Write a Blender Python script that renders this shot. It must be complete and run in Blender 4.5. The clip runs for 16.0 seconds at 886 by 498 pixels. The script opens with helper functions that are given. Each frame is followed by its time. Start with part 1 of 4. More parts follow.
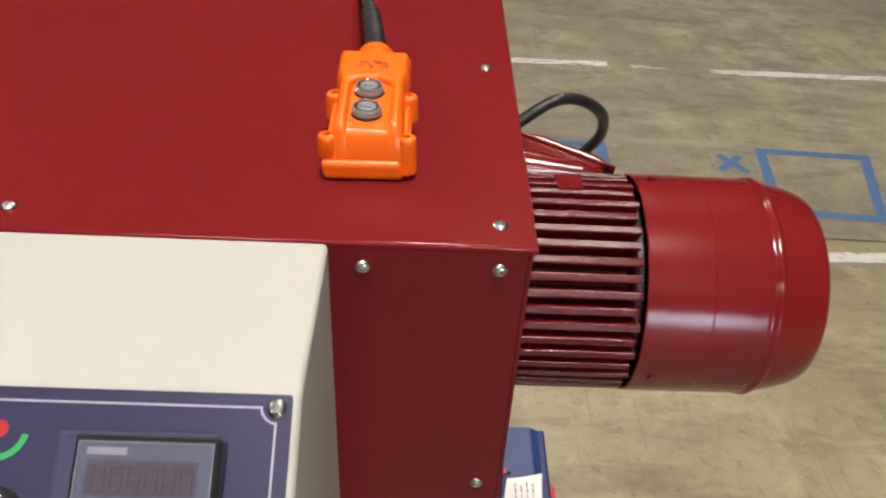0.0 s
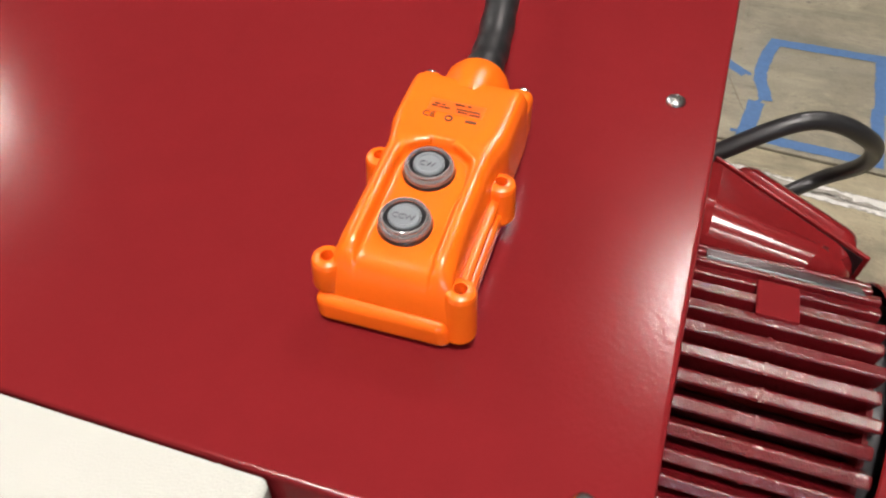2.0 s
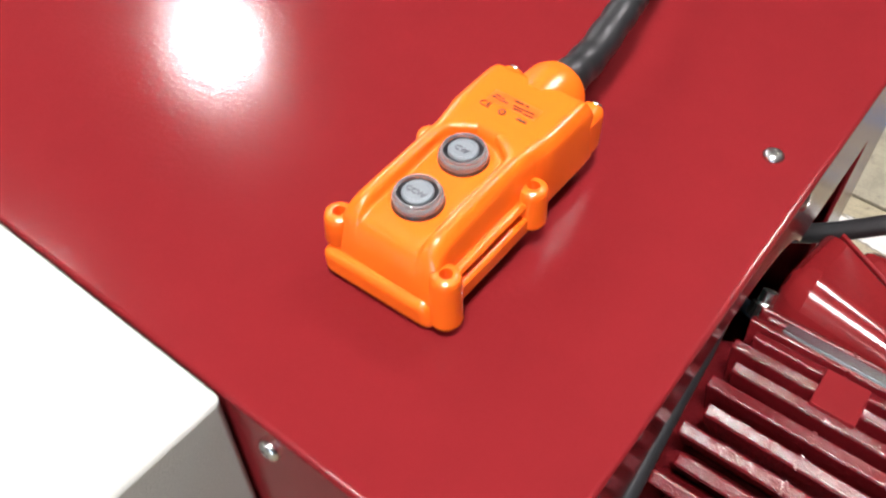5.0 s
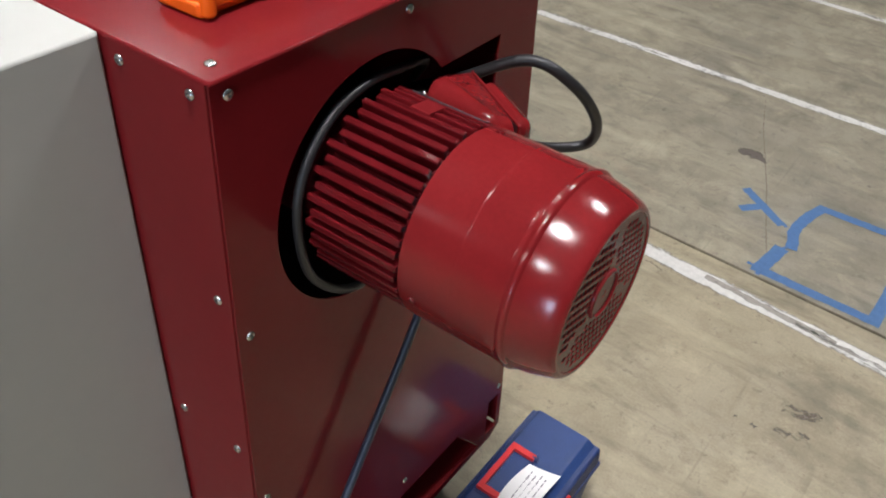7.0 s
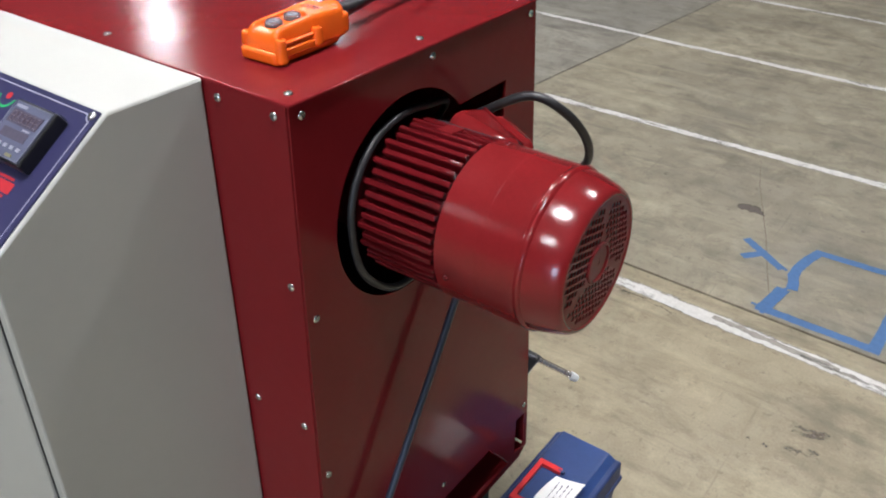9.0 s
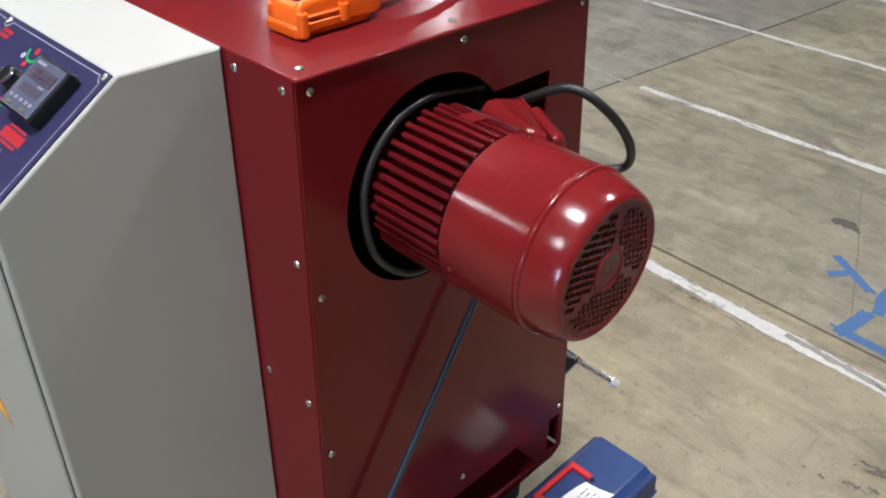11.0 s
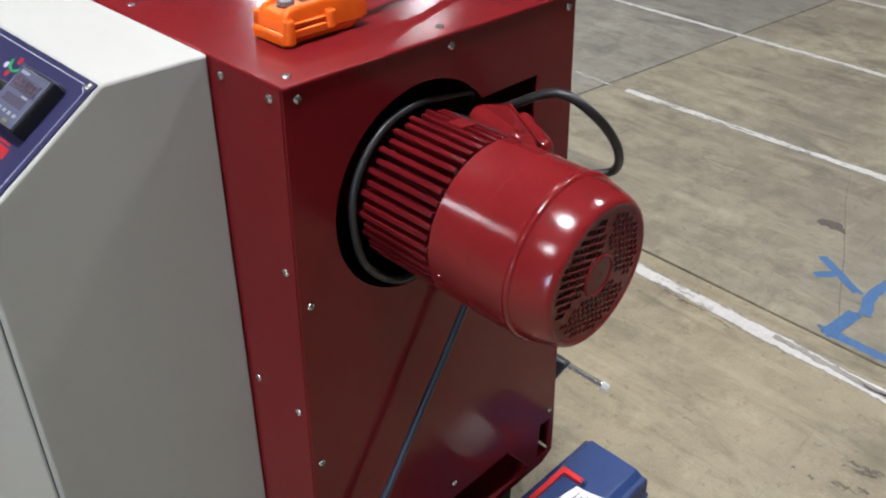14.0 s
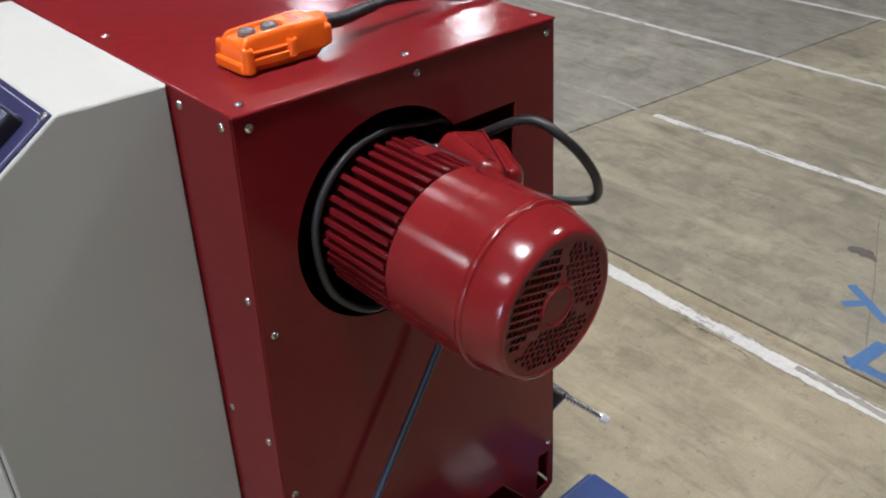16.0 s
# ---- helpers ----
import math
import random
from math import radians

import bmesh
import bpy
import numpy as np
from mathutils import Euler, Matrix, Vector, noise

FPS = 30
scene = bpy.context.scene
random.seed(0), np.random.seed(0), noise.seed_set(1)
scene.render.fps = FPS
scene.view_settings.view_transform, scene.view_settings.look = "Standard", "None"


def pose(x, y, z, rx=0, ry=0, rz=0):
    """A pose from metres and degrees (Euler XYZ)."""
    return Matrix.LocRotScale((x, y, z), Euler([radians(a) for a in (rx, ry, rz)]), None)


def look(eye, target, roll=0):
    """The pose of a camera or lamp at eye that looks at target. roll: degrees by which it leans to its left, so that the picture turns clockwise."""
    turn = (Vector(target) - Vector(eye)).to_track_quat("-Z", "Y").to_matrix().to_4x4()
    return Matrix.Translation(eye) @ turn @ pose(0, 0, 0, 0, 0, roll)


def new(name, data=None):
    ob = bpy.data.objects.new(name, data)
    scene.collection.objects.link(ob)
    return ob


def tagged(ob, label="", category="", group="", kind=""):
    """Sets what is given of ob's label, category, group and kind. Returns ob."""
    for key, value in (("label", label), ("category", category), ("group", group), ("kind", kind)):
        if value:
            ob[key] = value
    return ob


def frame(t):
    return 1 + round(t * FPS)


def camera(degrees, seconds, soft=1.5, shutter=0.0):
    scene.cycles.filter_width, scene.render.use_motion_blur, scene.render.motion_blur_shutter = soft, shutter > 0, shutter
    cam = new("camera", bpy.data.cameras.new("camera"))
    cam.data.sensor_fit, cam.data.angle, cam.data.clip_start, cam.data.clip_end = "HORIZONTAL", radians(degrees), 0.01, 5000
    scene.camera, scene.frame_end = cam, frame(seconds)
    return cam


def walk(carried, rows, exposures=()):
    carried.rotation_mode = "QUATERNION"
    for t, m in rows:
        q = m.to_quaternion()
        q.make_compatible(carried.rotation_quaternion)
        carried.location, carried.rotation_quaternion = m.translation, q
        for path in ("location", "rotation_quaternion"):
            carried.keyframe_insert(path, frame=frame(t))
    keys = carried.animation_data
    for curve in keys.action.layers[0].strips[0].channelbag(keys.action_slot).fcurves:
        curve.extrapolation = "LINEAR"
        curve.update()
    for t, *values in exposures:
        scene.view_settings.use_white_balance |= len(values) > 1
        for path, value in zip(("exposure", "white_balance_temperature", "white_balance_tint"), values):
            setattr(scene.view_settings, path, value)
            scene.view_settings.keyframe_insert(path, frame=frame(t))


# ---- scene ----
cam = camera(55.4, 16.0, soft=2.0, shutter=0.3)
PATH = [
    (0, (-0.083, -0.471, 1.642), (-0.023, 1.106, 0.414), 3.5),
    (0.5, (-0.044, -0.356, 1.618), (-0.189, 1.151, 0.311), 2.3),
    (1, (-0.061, -0.244, 1.599), (-0.31, 1.148, 0.185), 1.0),
    (1.5, (-0.066, -0.189, 1.602), (-0.353, 1.136, 0.131), 1.1),
    (2, (-0.035, -0.123, 1.596), (-0.429, 1.114, 0.074), 0.5),
    (2.5, (-0.007, -0.065, 1.58), (-0.566, 1.069, 0.03), -0.0),
    (3, (0.013, -0.035, 1.576), (-0.707, 0.98, 0.011), -0.5),
    (3.2, (0.014, -0.03, 1.576), (-0.764, 0.946, 0.015), -1.1),
    (4.25, (0.024, -0.041, 1.583), (-0.778, 0.942, 0.054), -0.9),
    (5.3, (0.083, -0.159, 1.6), (-0.74, 0.922, 0.132), 0.4),
    (5.5, (0.123, -0.225, 1.61), (-0.716, 0.903, 0.187), -0.5),
    (6, (0.245, -0.36, 1.63), (-0.429, 0.934, 0.262), 1.5),
    (6.5, (0.39, -0.385, 1.636), (-0.318, 0.967, 0.342), 2.9),
    (7, (0.535, -0.419, 1.64), (-0.319, 0.879, 0.38), 5.1),
    (7.5, (0.594, -0.488, 1.656), (-0.287, 0.872, 0.482), 3.2),
    (8, (0.638, -0.584, 1.662), (-0.244, 0.827, 0.552), 2.2),
    (8.5, (0.663, -0.655, 1.656), (-0.272, 0.735, 0.564), 0.9),
    (9, (0.684, -0.639, 1.666), (-0.298, 0.735, 0.594), 1.0),
    (9.5, (0.717, -0.554, 1.665), (-0.351, 0.734, 0.568), 3.2),
    (9.7, (0.727, -0.533, 1.663), (-0.383, 0.716, 0.565), 3.3),
    (12, (0.758, -0.532, 1.66), (-0.394, 0.663, 0.545), 1.7),
    (12.5, (0.758, -0.526, 1.66), (-0.38, 0.683, 0.546), 1.8),
    (13, (0.755, -0.523, 1.66), (-0.361, 0.7, 0.537), 2.1),
    (13.5, (0.752, -0.518, 1.661), (-0.363, 0.705, 0.537), 1.9),
    (14, (0.75, -0.53, 1.661), (-0.382, 0.694, 0.556), 1.8),
    (14.5, (0.73, -0.571, 1.665), (-0.456, 0.623, 0.584), 0.9),
    (14.8, (0.731, -0.589, 1.663), (-0.453, 0.628, 0.607), -0.8),
    (15, (0.729, -0.591, 1.664), (-0.48, 0.611, 0.619), -1.9),
    (15.5, (0.768, -0.543, 1.664), (-0.412, 0.675, 0.603), -1.7),
    (16, (0.816, -0.438, 1.657), (-0.418, 0.728, 0.601), -0.1),
]
EXPOSURES = [(0, -1.40, 7000, 13), (0.5, -1.17, 6900, 13), (1.0, -1.73, 6800, 13), (1.5, -1.58, 6800, 13), (2.1, -1.18, 6700, 13), (2.5, -1.10, 6700, 13), (3.1, -0.66, 6700, 13), (5.5, -0.80, 6200, 13), (6.0, -1.36, 6200, 13), (6.5, -1.66, 6100, 13), (7.2, -1.18, 6100, 13), (9.0, -1.17, 6000, 13), (14, -1.20, 5950, 13), (14.5, -1.26, 5950, 13), (16, -1.29, 5950, 13)]
walk(cam, [(t, look(eye, target, roll)) for t, eye, target, roll in PATH], EXPOSURES)

# ---- main sizes (metres): the machine's front right top corner stands at x 0, y 0 ----
TOP = 1.278            # height of the red cabinet
BACK_TOP, BACK_LOW = 0.567, 0.680
RED_LEFT = -0.85
GREY_L, GREY_R = -0.668, -0.146
GREY_Y1, GREY_Y2, GREY_Z2 = -0.140, -0.313, 1.157
AXIS_Y, AXIS_Z = 0.222, 1.068
HALL_X0, HALL_X1, HALL_Y0, HALL_Y1, HALL_Z = -26.0, 20.0, -16.0, 24.0, 8.0
DOOR_X0, DOOR_X1, DOOR_Z = 4.3, 6.6, 3.3
# high bay lamps: place, size and power; the widest hangs over the machine
LAMPS = [(0.92, 5.0, 1.0, 320), (0.45, -0.95, 1.40, 380), (0.8, -6.9, 1.2, 320), (-7.4, 4.95, 1.2, 400), (-5.75, 1.0, 0.68, 210), (-7.0, -8.3, 1.0, 320), (-15.8, 11.1, 1.0, 320), (-13.5, 14.0, 1.0, 320)]
LAMP_Z = 7.0

# ---- world and lights ----
world = bpy.data.worlds.new("world")
scene.world = world
world.use_nodes = True
wn = world.node_tree.nodes
sky = wn.new("ShaderNodeTexSky")
sky.sky_type = "NISHITA"
sky.sun_disc = False
sky.sun_elevation, sky.sun_rotation = radians(35), radians(200)
world.node_tree.links.new(sky.outputs[0], wn["Background"].inputs[0])
wn["Background"].inputs[1].default_value = 0.10


def area_lamp(name, m, power, color, size, size_y=None):
    data = bpy.data.lights.new(name, "AREA")
    data.energy, data.color, data.size = power, color, size
    if size_y:
        data.shape, data.size_y = "RECTANGLE", size_y
    else:
        data.shape = "DISK"
    ob = new(name, data)
    ob.matrix_world = m
    return ob


for lx, ly, wide, watts in LAMPS:
    area_lamp("lamp_light", pose(lx, ly, LAMP_Z - 0.03), watts, (1.0, 0.96, 0.92), 0.78 * wide).data.spread = radians(150)
area_lamp("door_daylight", pose((DOOR_X0 + DOOR_X1) / 2, HALL_Y0 + 0.1, DOOR_Z / 2 + 0.1, 90, 0, 0), 1300, (0.60, 0.78, 1.0), DOOR_X1 - DOOR_X0 - 0.2, DOOR_Z - 0.3)


# ---- materials ----
def material(name, color, rough=0.5, metal=0.0, vary=0.0, scale=8.0, bump=0.0, bump_scale=200.0, dark=None, spots=0.0, coat=0.0, rough_vary=0.0, detail=6.0, spec=0.5, pebbled=False):
    """Procedural surface: two scales of colour variation, roughness variation and fine relief, in metres."""
    mat = bpy.data.materials.new(name)
    mat.use_nodes = True
    nt = mat.node_tree
    n, l = nt.nodes, nt.links
    b = n["Principled BSDF"]
    b.inputs["Roughness"].default_value = rough
    b.inputs["Metallic"].default_value = metal
    b.inputs["Coat Weight"].default_value = coat
    b.inputs["Specular IOR Level"].default_value = spec
    b.inputs["Coat Roughness"].default_value = 0.05
    b.inputs["Base Color"].default_value = (*color, 1)
    co = n.new("ShaderNodeTexCoord")
    geo = n.new("ShaderNodeNewGeometry")
    if vary:
        big = n.new("ShaderNodeTexNoise")
        big.inputs["Scale"].default_value, big.inputs["Detail"].default_value = scale, detail
        small = n.new("ShaderNodeTexNoise")
        small.inputs["Scale"].default_value, small.inputs["Detail"].default_value = scale * 14, 4
        l.new(geo.outputs["Position"], big.inputs["Vector"])
        l.new(geo.outputs["Position"], small.inputs["Vector"])
        add = n.new("ShaderNodeMath")
        add.operation = "ADD"
        half = n.new("ShaderNodeMath")
        half.operation = "MULTIPLY"
        half.inputs[1].default_value = 0.5
        l.new(small.outputs["Fac"], half.inputs[0])
        l.new(big.outputs["Fac"], add.inputs[0])
        l.new(half.outputs[0], add.inputs[1])
        ramp = n.new("ShaderNodeMapRange")
        ramp.inputs["From Min"].default_value, ramp.inputs["From Max"].default_value = 0.45, 1.05
        l.new(add.outputs[0], ramp.inputs["Value"])
        mix = n.new("ShaderNodeMix")
        mix.data_type = "RGBA"
        low = dark if dark else tuple(c * (1 - vary) for c in color)
        mix.inputs["A"].default_value = (*low, 1)
        mix.inputs["B"].default_value = (*color, 1)
        l.new(ramp.outputs[0], mix.inputs["Factor"])
        l.new(mix.outputs["Result"], b.inputs["Base Color"])
        if rough_vary:
            rr = n.new("ShaderNodeMapRange")
            rr.inputs["From Min"].default_value, rr.inputs["From Max"].default_value = 0.3, 0.7
            rr.inputs["To Min"].default_value, rr.inputs["To Max"].default_value = rough - rough_vary, rough + rough_vary
            l.new(big.outputs["Fac"], rr.inputs["Value"])
            l.new(rr.outputs[0], b.inputs["Roughness"])
    if bump:
        tex = n.new("ShaderNodeTexVoronoi" if pebbled else "ShaderNodeTexNoise")
        tex.inputs["Scale"].default_value, tex.inputs["Detail"].default_value = bump_scale, 0 if pebbled else 2
        l.new(geo.outputs["Position"], tex.inputs["Vector"])
        bp = n.new("ShaderNodeBump")
        bp.inputs["Strength"].default_value, bp.inputs["Distance"].default_value = bump, 0.001
        l.new(tex.outputs["Distance" if pebbled else "Fac"], bp.inputs["Height"])
        l.new(bp.outputs[0], b.inputs["Normal"])
    return mat


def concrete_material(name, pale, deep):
    """Worn power-floated concrete: soft mottling, grit, a few scratches, dark drips and rusty flecks; pale and deep set
    its tone.
    """
    mat = bpy.data.materials.new(name)
    mat.use_nodes = True
    nt = mat.node_tree
    n, l = nt.nodes, nt.links
    b = n["Principled BSDF"]
    geo = n.new("ShaderNodeNewGeometry")

    def noise_tex(scale, detail, distort=0.0, rough=0.55):
        t = n.new("ShaderNodeTexNoise")
        t.inputs["Scale"].default_value, t.inputs["Detail"].default_value = scale, detail
        t.inputs["Distortion"].default_value, t.inputs["Roughness"].default_value = distort, rough
        l.new(geo.outputs["Position"], t.inputs["Vector"])
        return t.outputs["Fac"]

    def ramp(src, lo, hi, a, c):
        r = n.new("ShaderNodeMapRange")
        r.inputs["From Min"].default_value, r.inputs["From Max"].default_value = lo, hi
        r.inputs["To Min"].default_value, r.inputs["To Max"].default_value = a, c
        l.new(src, r.inputs["Value"])
        return r.outputs[0]

    def times(x, y):
        m = n.new("ShaderNodeMath")
        m.operation = "MULTIPLY"
        l.new(x, m.inputs[0])
        l.new(y, m.inputs[1])
        return m.outputs[0]

    def blend(fac, a, c):
        m = n.new("ShaderNodeMix")
        m.data_type = "RGBA"
        l.new(fac, m.inputs["Factor"])
        for key, v in (("A", a), ("B", c)):
            if isinstance(v, tuple):
                m.inputs[key].default_value = (*v, 1)
            else:
                l.new(v, m.inputs[key])
        return m.outputs["Result"]

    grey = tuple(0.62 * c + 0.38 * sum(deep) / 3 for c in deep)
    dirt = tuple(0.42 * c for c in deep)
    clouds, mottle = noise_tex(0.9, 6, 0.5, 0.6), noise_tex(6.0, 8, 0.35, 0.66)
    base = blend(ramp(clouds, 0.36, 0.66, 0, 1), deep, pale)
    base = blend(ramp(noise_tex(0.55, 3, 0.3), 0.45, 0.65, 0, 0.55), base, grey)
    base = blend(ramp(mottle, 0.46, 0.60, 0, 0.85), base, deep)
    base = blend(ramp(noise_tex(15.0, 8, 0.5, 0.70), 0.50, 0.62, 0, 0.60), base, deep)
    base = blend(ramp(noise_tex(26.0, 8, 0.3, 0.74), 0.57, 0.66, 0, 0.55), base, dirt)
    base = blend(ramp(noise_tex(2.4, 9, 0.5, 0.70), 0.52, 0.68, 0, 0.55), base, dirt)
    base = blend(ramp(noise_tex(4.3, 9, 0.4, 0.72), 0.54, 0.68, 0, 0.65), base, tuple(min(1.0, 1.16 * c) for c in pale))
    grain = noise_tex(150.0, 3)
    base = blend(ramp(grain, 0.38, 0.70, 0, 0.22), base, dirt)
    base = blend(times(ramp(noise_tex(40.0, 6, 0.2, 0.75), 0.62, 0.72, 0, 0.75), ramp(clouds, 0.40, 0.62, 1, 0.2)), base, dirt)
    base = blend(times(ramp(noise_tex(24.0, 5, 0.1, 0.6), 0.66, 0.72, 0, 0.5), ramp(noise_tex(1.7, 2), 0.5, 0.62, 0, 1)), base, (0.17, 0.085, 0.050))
    # long thin scratches, along two directions, in patches
    for turn, size in ((0.4, 4.0), (1.9, 3.0), (1.15, 2.2), (-0.25, 2.6)):
        mp = n.new("ShaderNodeMapping")
        mp.inputs["Rotation"].default_value = (0, 0, turn)
        mp.inputs["Scale"].default_value = (size * 14, size * 0.4, 1)
        l.new(geo.outputs["Position"], mp.inputs["Vector"])
        t = n.new("ShaderNodeTexNoise")
        t.inputs["Scale"].default_value, t.inputs["Detail"].default_value = 1.0, 5
        l.new(mp.outputs[0], t.inputs["Vector"])
        base = blend(times(ramp(t.outputs["Fac"], 0.64, 0.74, 0, 0.55), ramp(noise_tex(1.3 + turn, 3), 0.48, 0.60, 0, 1)), base, dirt)
    # broad smears of dirt, drawn out along the floor lines
    for scale, off, lo, fac, tint in (((1.6, 6.5, 1.0), 3.0, 0.52, 0.58, dirt), ((3.6, 9.0, 1.0), 41.0, 0.54, 0.45, dirt), ((4.5, 17.0, 1.0), 11.0, 0.57, 0.32, deep), ((0.9, 5.0, 1.0), 27.0, 0.55, 0.45, tuple(min(1.0, 1.2 * c) for c in pale))):
        mp = n.new("ShaderNodeMapping")
        mp.inputs["Rotation"].default_value = (0, 0, 0.10)
        mp.inputs["Location"].default_value = (off, off, 0)
        mp.inputs["Scale"].default_value = scale
        l.new(geo.outputs["Position"], mp.inputs["Vector"])
        t = n.new("ShaderNodeTexNoise")
        t.inputs["Scale"].default_value, t.inputs["Detail"].default_value, t.inputs["Roughness"].default_value, t.inputs["Distortion"].default_value = 1.0, 8, 0.66, 0.6
        l.new(mp.outputs[0], t.inputs["Vector"])
        base = blend(ramp(t.outputs["Fac"], lo, lo + 0.15, 0, fac), base, tint)
    spots = n.new("ShaderNodeTexVoronoi")
    spots.inputs["Scale"].default_value = 3.6
    l.new(geo.outputs["Position"], spots.inputs["Vector"])
    base = blend(ramp(spots.outputs["Distance"], 0.018, 0.034, 0.75, 0), base, (0.075, 0.062, 0.052))
    l.new(base, b.inputs["Base Color"])
    l.new(ramp(mottle, 0.3, 0.7, 0.42, 0.62), b.inputs["Roughness"])
    bp = n.new("ShaderNodeBump")
    bp.inputs["Strength"].default_value, bp.inputs["Distance"].default_value = 0.25, 0.002
    l.new(mottle, bp.inputs["Height"])
    l.new(bp.outputs[0], b.inputs["Normal"])
    return mat


def rubbed_paint(name, color, along, keep, rough=0.6):
    """Paint, dirt or tape that has worn off in streaks along its strip, so that the concrete shows through. Its u runs in metres along
    the strip and its v from 0 to 1 across; along: streak length in metres; keep: how much is left."""
    mat = bpy.data.materials.new(name)
    mat.use_nodes = True
    nt = mat.node_tree
    n, l = nt.nodes, nt.links
    b = n["Principled BSDF"]
    b.inputs["Roughness"].default_value = rough
    b.inputs["Specular IOR Level"].default_value = 0.3
    uv = n.new("ShaderNodeUVMap")
    uv.uv_map = "strip"
    geo = n.new("ShaderNodeNewGeometry")
    cut = n.new("ShaderNodeSeparateXYZ")
    l.new(uv.outputs[0], cut.inputs[0])

    def sums(kind, x, y, z=None):
        m = n.new("ShaderNodeMath")
        m.operation = kind
        for k, v in enumerate((x, y, z)):
            if v is None:
                continue
            if isinstance(v, (int, float)):
                m.inputs[k].default_value = v
            else:
                l.new(v, m.inputs[k])
        return m.outputs[0]

    def streaks(su, sv, detail, rough_n):
        mp = n.new("ShaderNodeMapping")
        mp.inputs["Scale"].default_value = (su, sv, 1)
        l.new(uv.outputs[0], mp.inputs["Vector"])
        t = n.new("ShaderNodeTexNoise")
        t.inputs["Scale"].default_value, t.inputs["Detail"].default_value, t.inputs["Roughness"].default_value = 1.0, detail, rough_n
        l.new(mp.outputs[0], t.inputs["Vector"])
        return t.outputs["Fac"]

    fine = n.new("ShaderNodeTexNoise")
    fine.inputs["Scale"].default_value, fine.inputs["Detail"].default_value, fine.inputs["Roughness"].default_value = 55.0, 8, 0.72
    l.new(geo.outputs["Position"], fine.inputs["Vector"])
    edge = sums("SUBTRACT", 1.0, sums("ABSOLUTE", sums("MULTIPLY_ADD", cut.outputs["Y"], 2.0, -1.0), 0.0))
    m = sums("MULTIPLY", sums("MINIMUM", edge, 0.5), 1.5)
    m = sums("MULTIPLY_ADD", streaks(1.0 / along, 4.5, 5, 0.65), 1.3, m)
    m = sums("MULTIPLY_ADD", streaks(0.30 / along, 1.2, 3, 0.5), 1.2, m)
    m = sums("MULTIPLY_ADD", fine.outputs["Fac"], 0.9, m)
    r = n.new("ShaderNodeMapRange")
    r.inputs["From Min"].default_value, r.inputs["From Max"].default_value = 2.10 - keep, 2.50 - keep
    l.new(m, r.inputs["Value"])
    tone = n.new("ShaderNodeMix")
    tone.data_type = "RGBA"
    tone.inputs["A"].default_value, tone.inputs["B"].default_value = (*(0.72 * c for c in color), 1), (*color, 1)
    l.new(sums("MULTIPLY_ADD", fine.outputs["Fac"], 2.0, -0.45), tone.inputs["Factor"])
    l.new(tone.outputs["Result"], b.inputs["Base Color"])
    l.new(r.outputs[0], b.inputs["Alpha"])
    return mat


def emitter(name, color, strength):
    mat = bpy.data.materials.new(name)
    mat.use_nodes = True
    b = mat.node_tree.nodes["Principled BSDF"]
    b.inputs["Base Color"].default_value = (*color, 1)
    b.inputs["Emission Color"].default_value = (*color, 1)
    b.inputs["Emission Strength"].default_value = strength
    return mat


M_RED = material("red_paint", (0.178, 0.0128, 0.0152), 0.155, vary=0.14, scale=3.0, bump=0.095, bump_scale=280, rough_vary=0.03, spec=0.175)
M_RED_COVER = material("red_cover_paint", (0.195, 0.0122, 0.0138), 0.180, vary=0.22, scale=14.0, bump=0.18, bump_scale=70, rough_vary=0.035, spec=0.42)
M_RED_CAST = material("rough_red_casting", (0.105, 0.0065, 0.0085), 0.50, vary=0.35, scale=25.0, bump=0.5, bump_scale=380, spec=0.08)
M_RED_MOTOR = material("red_motor_paint", (0.125, 0.0070, 0.0095), 0.15, vary=0.35, scale=22.0, bump=0.24, bump_scale=820, rough_vary=0.03, spec=0.42, pebbled=True)
M_GREY = material("light_grey_powder_coat", (0.442, 0.452, 0.412), 0.46, vary=0.05, scale=4.0, bump=0.25, bump_scale=900, spec=0.30)
M_STEEL = material("zinc_plated_steel", (0.72, 0.71, 0.68), 0.24, metal=1.0, vary=0.25, scale=150)
M_ZINC = material("bright_zinc", (0.80, 0.82, 0.84), 0.36, metal=0.35, vary=0.2, scale=150)
M_ROLL = material("ground_roll_steel", (0.66, 0.67, 0.70), 0.30, metal=1.0, vary=0.2, scale=6)
M_BLACK = material("black_rubber", (0.018, 0.018, 0.019), 0.42, vary=0.3, scale=60, bump=0.1, bump_scale=500)
M_CABLE = material("blue_black_cable_sheath", (0.020, 0.027, 0.046), 0.36, vary=0.3, scale=60, bump=0.1, bump_scale=500)
M_BLACKP = material("black_plastic", (0.012, 0.012, 0.014), 0.28, vary=0.2, scale=60)
M_GASKET = material("shiny_grey_gasket", (0.050, 0.052, 0.058), 0.24, vary=0.3, scale=60, bump=0.1, bump_scale=200)
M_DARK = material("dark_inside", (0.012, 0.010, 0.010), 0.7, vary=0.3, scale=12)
M_VOID = material("shade_black", (0.004, 0.0035, 0.0035), 0.9, vary=0.3, scale=40)
M_ORANGE = material("orange_plastic", (0.95, 0.150, 0.008), 0.27, vary=0.06, scale=40, bump=0.08, bump_scale=700)
M_NAVY = material("navy_panel_print", (0.030, 0.030, 0.085), 0.38, vary=0.12, scale=25)
M_WHITE = material("white_print", (0.47, 0.47, 0.51), 0.5, vary=0.05, scale=40)
M_LILAC = material("pale_panel_line", (0.38, 0.38, 0.46), 0.5, vary=0.05, scale=40)
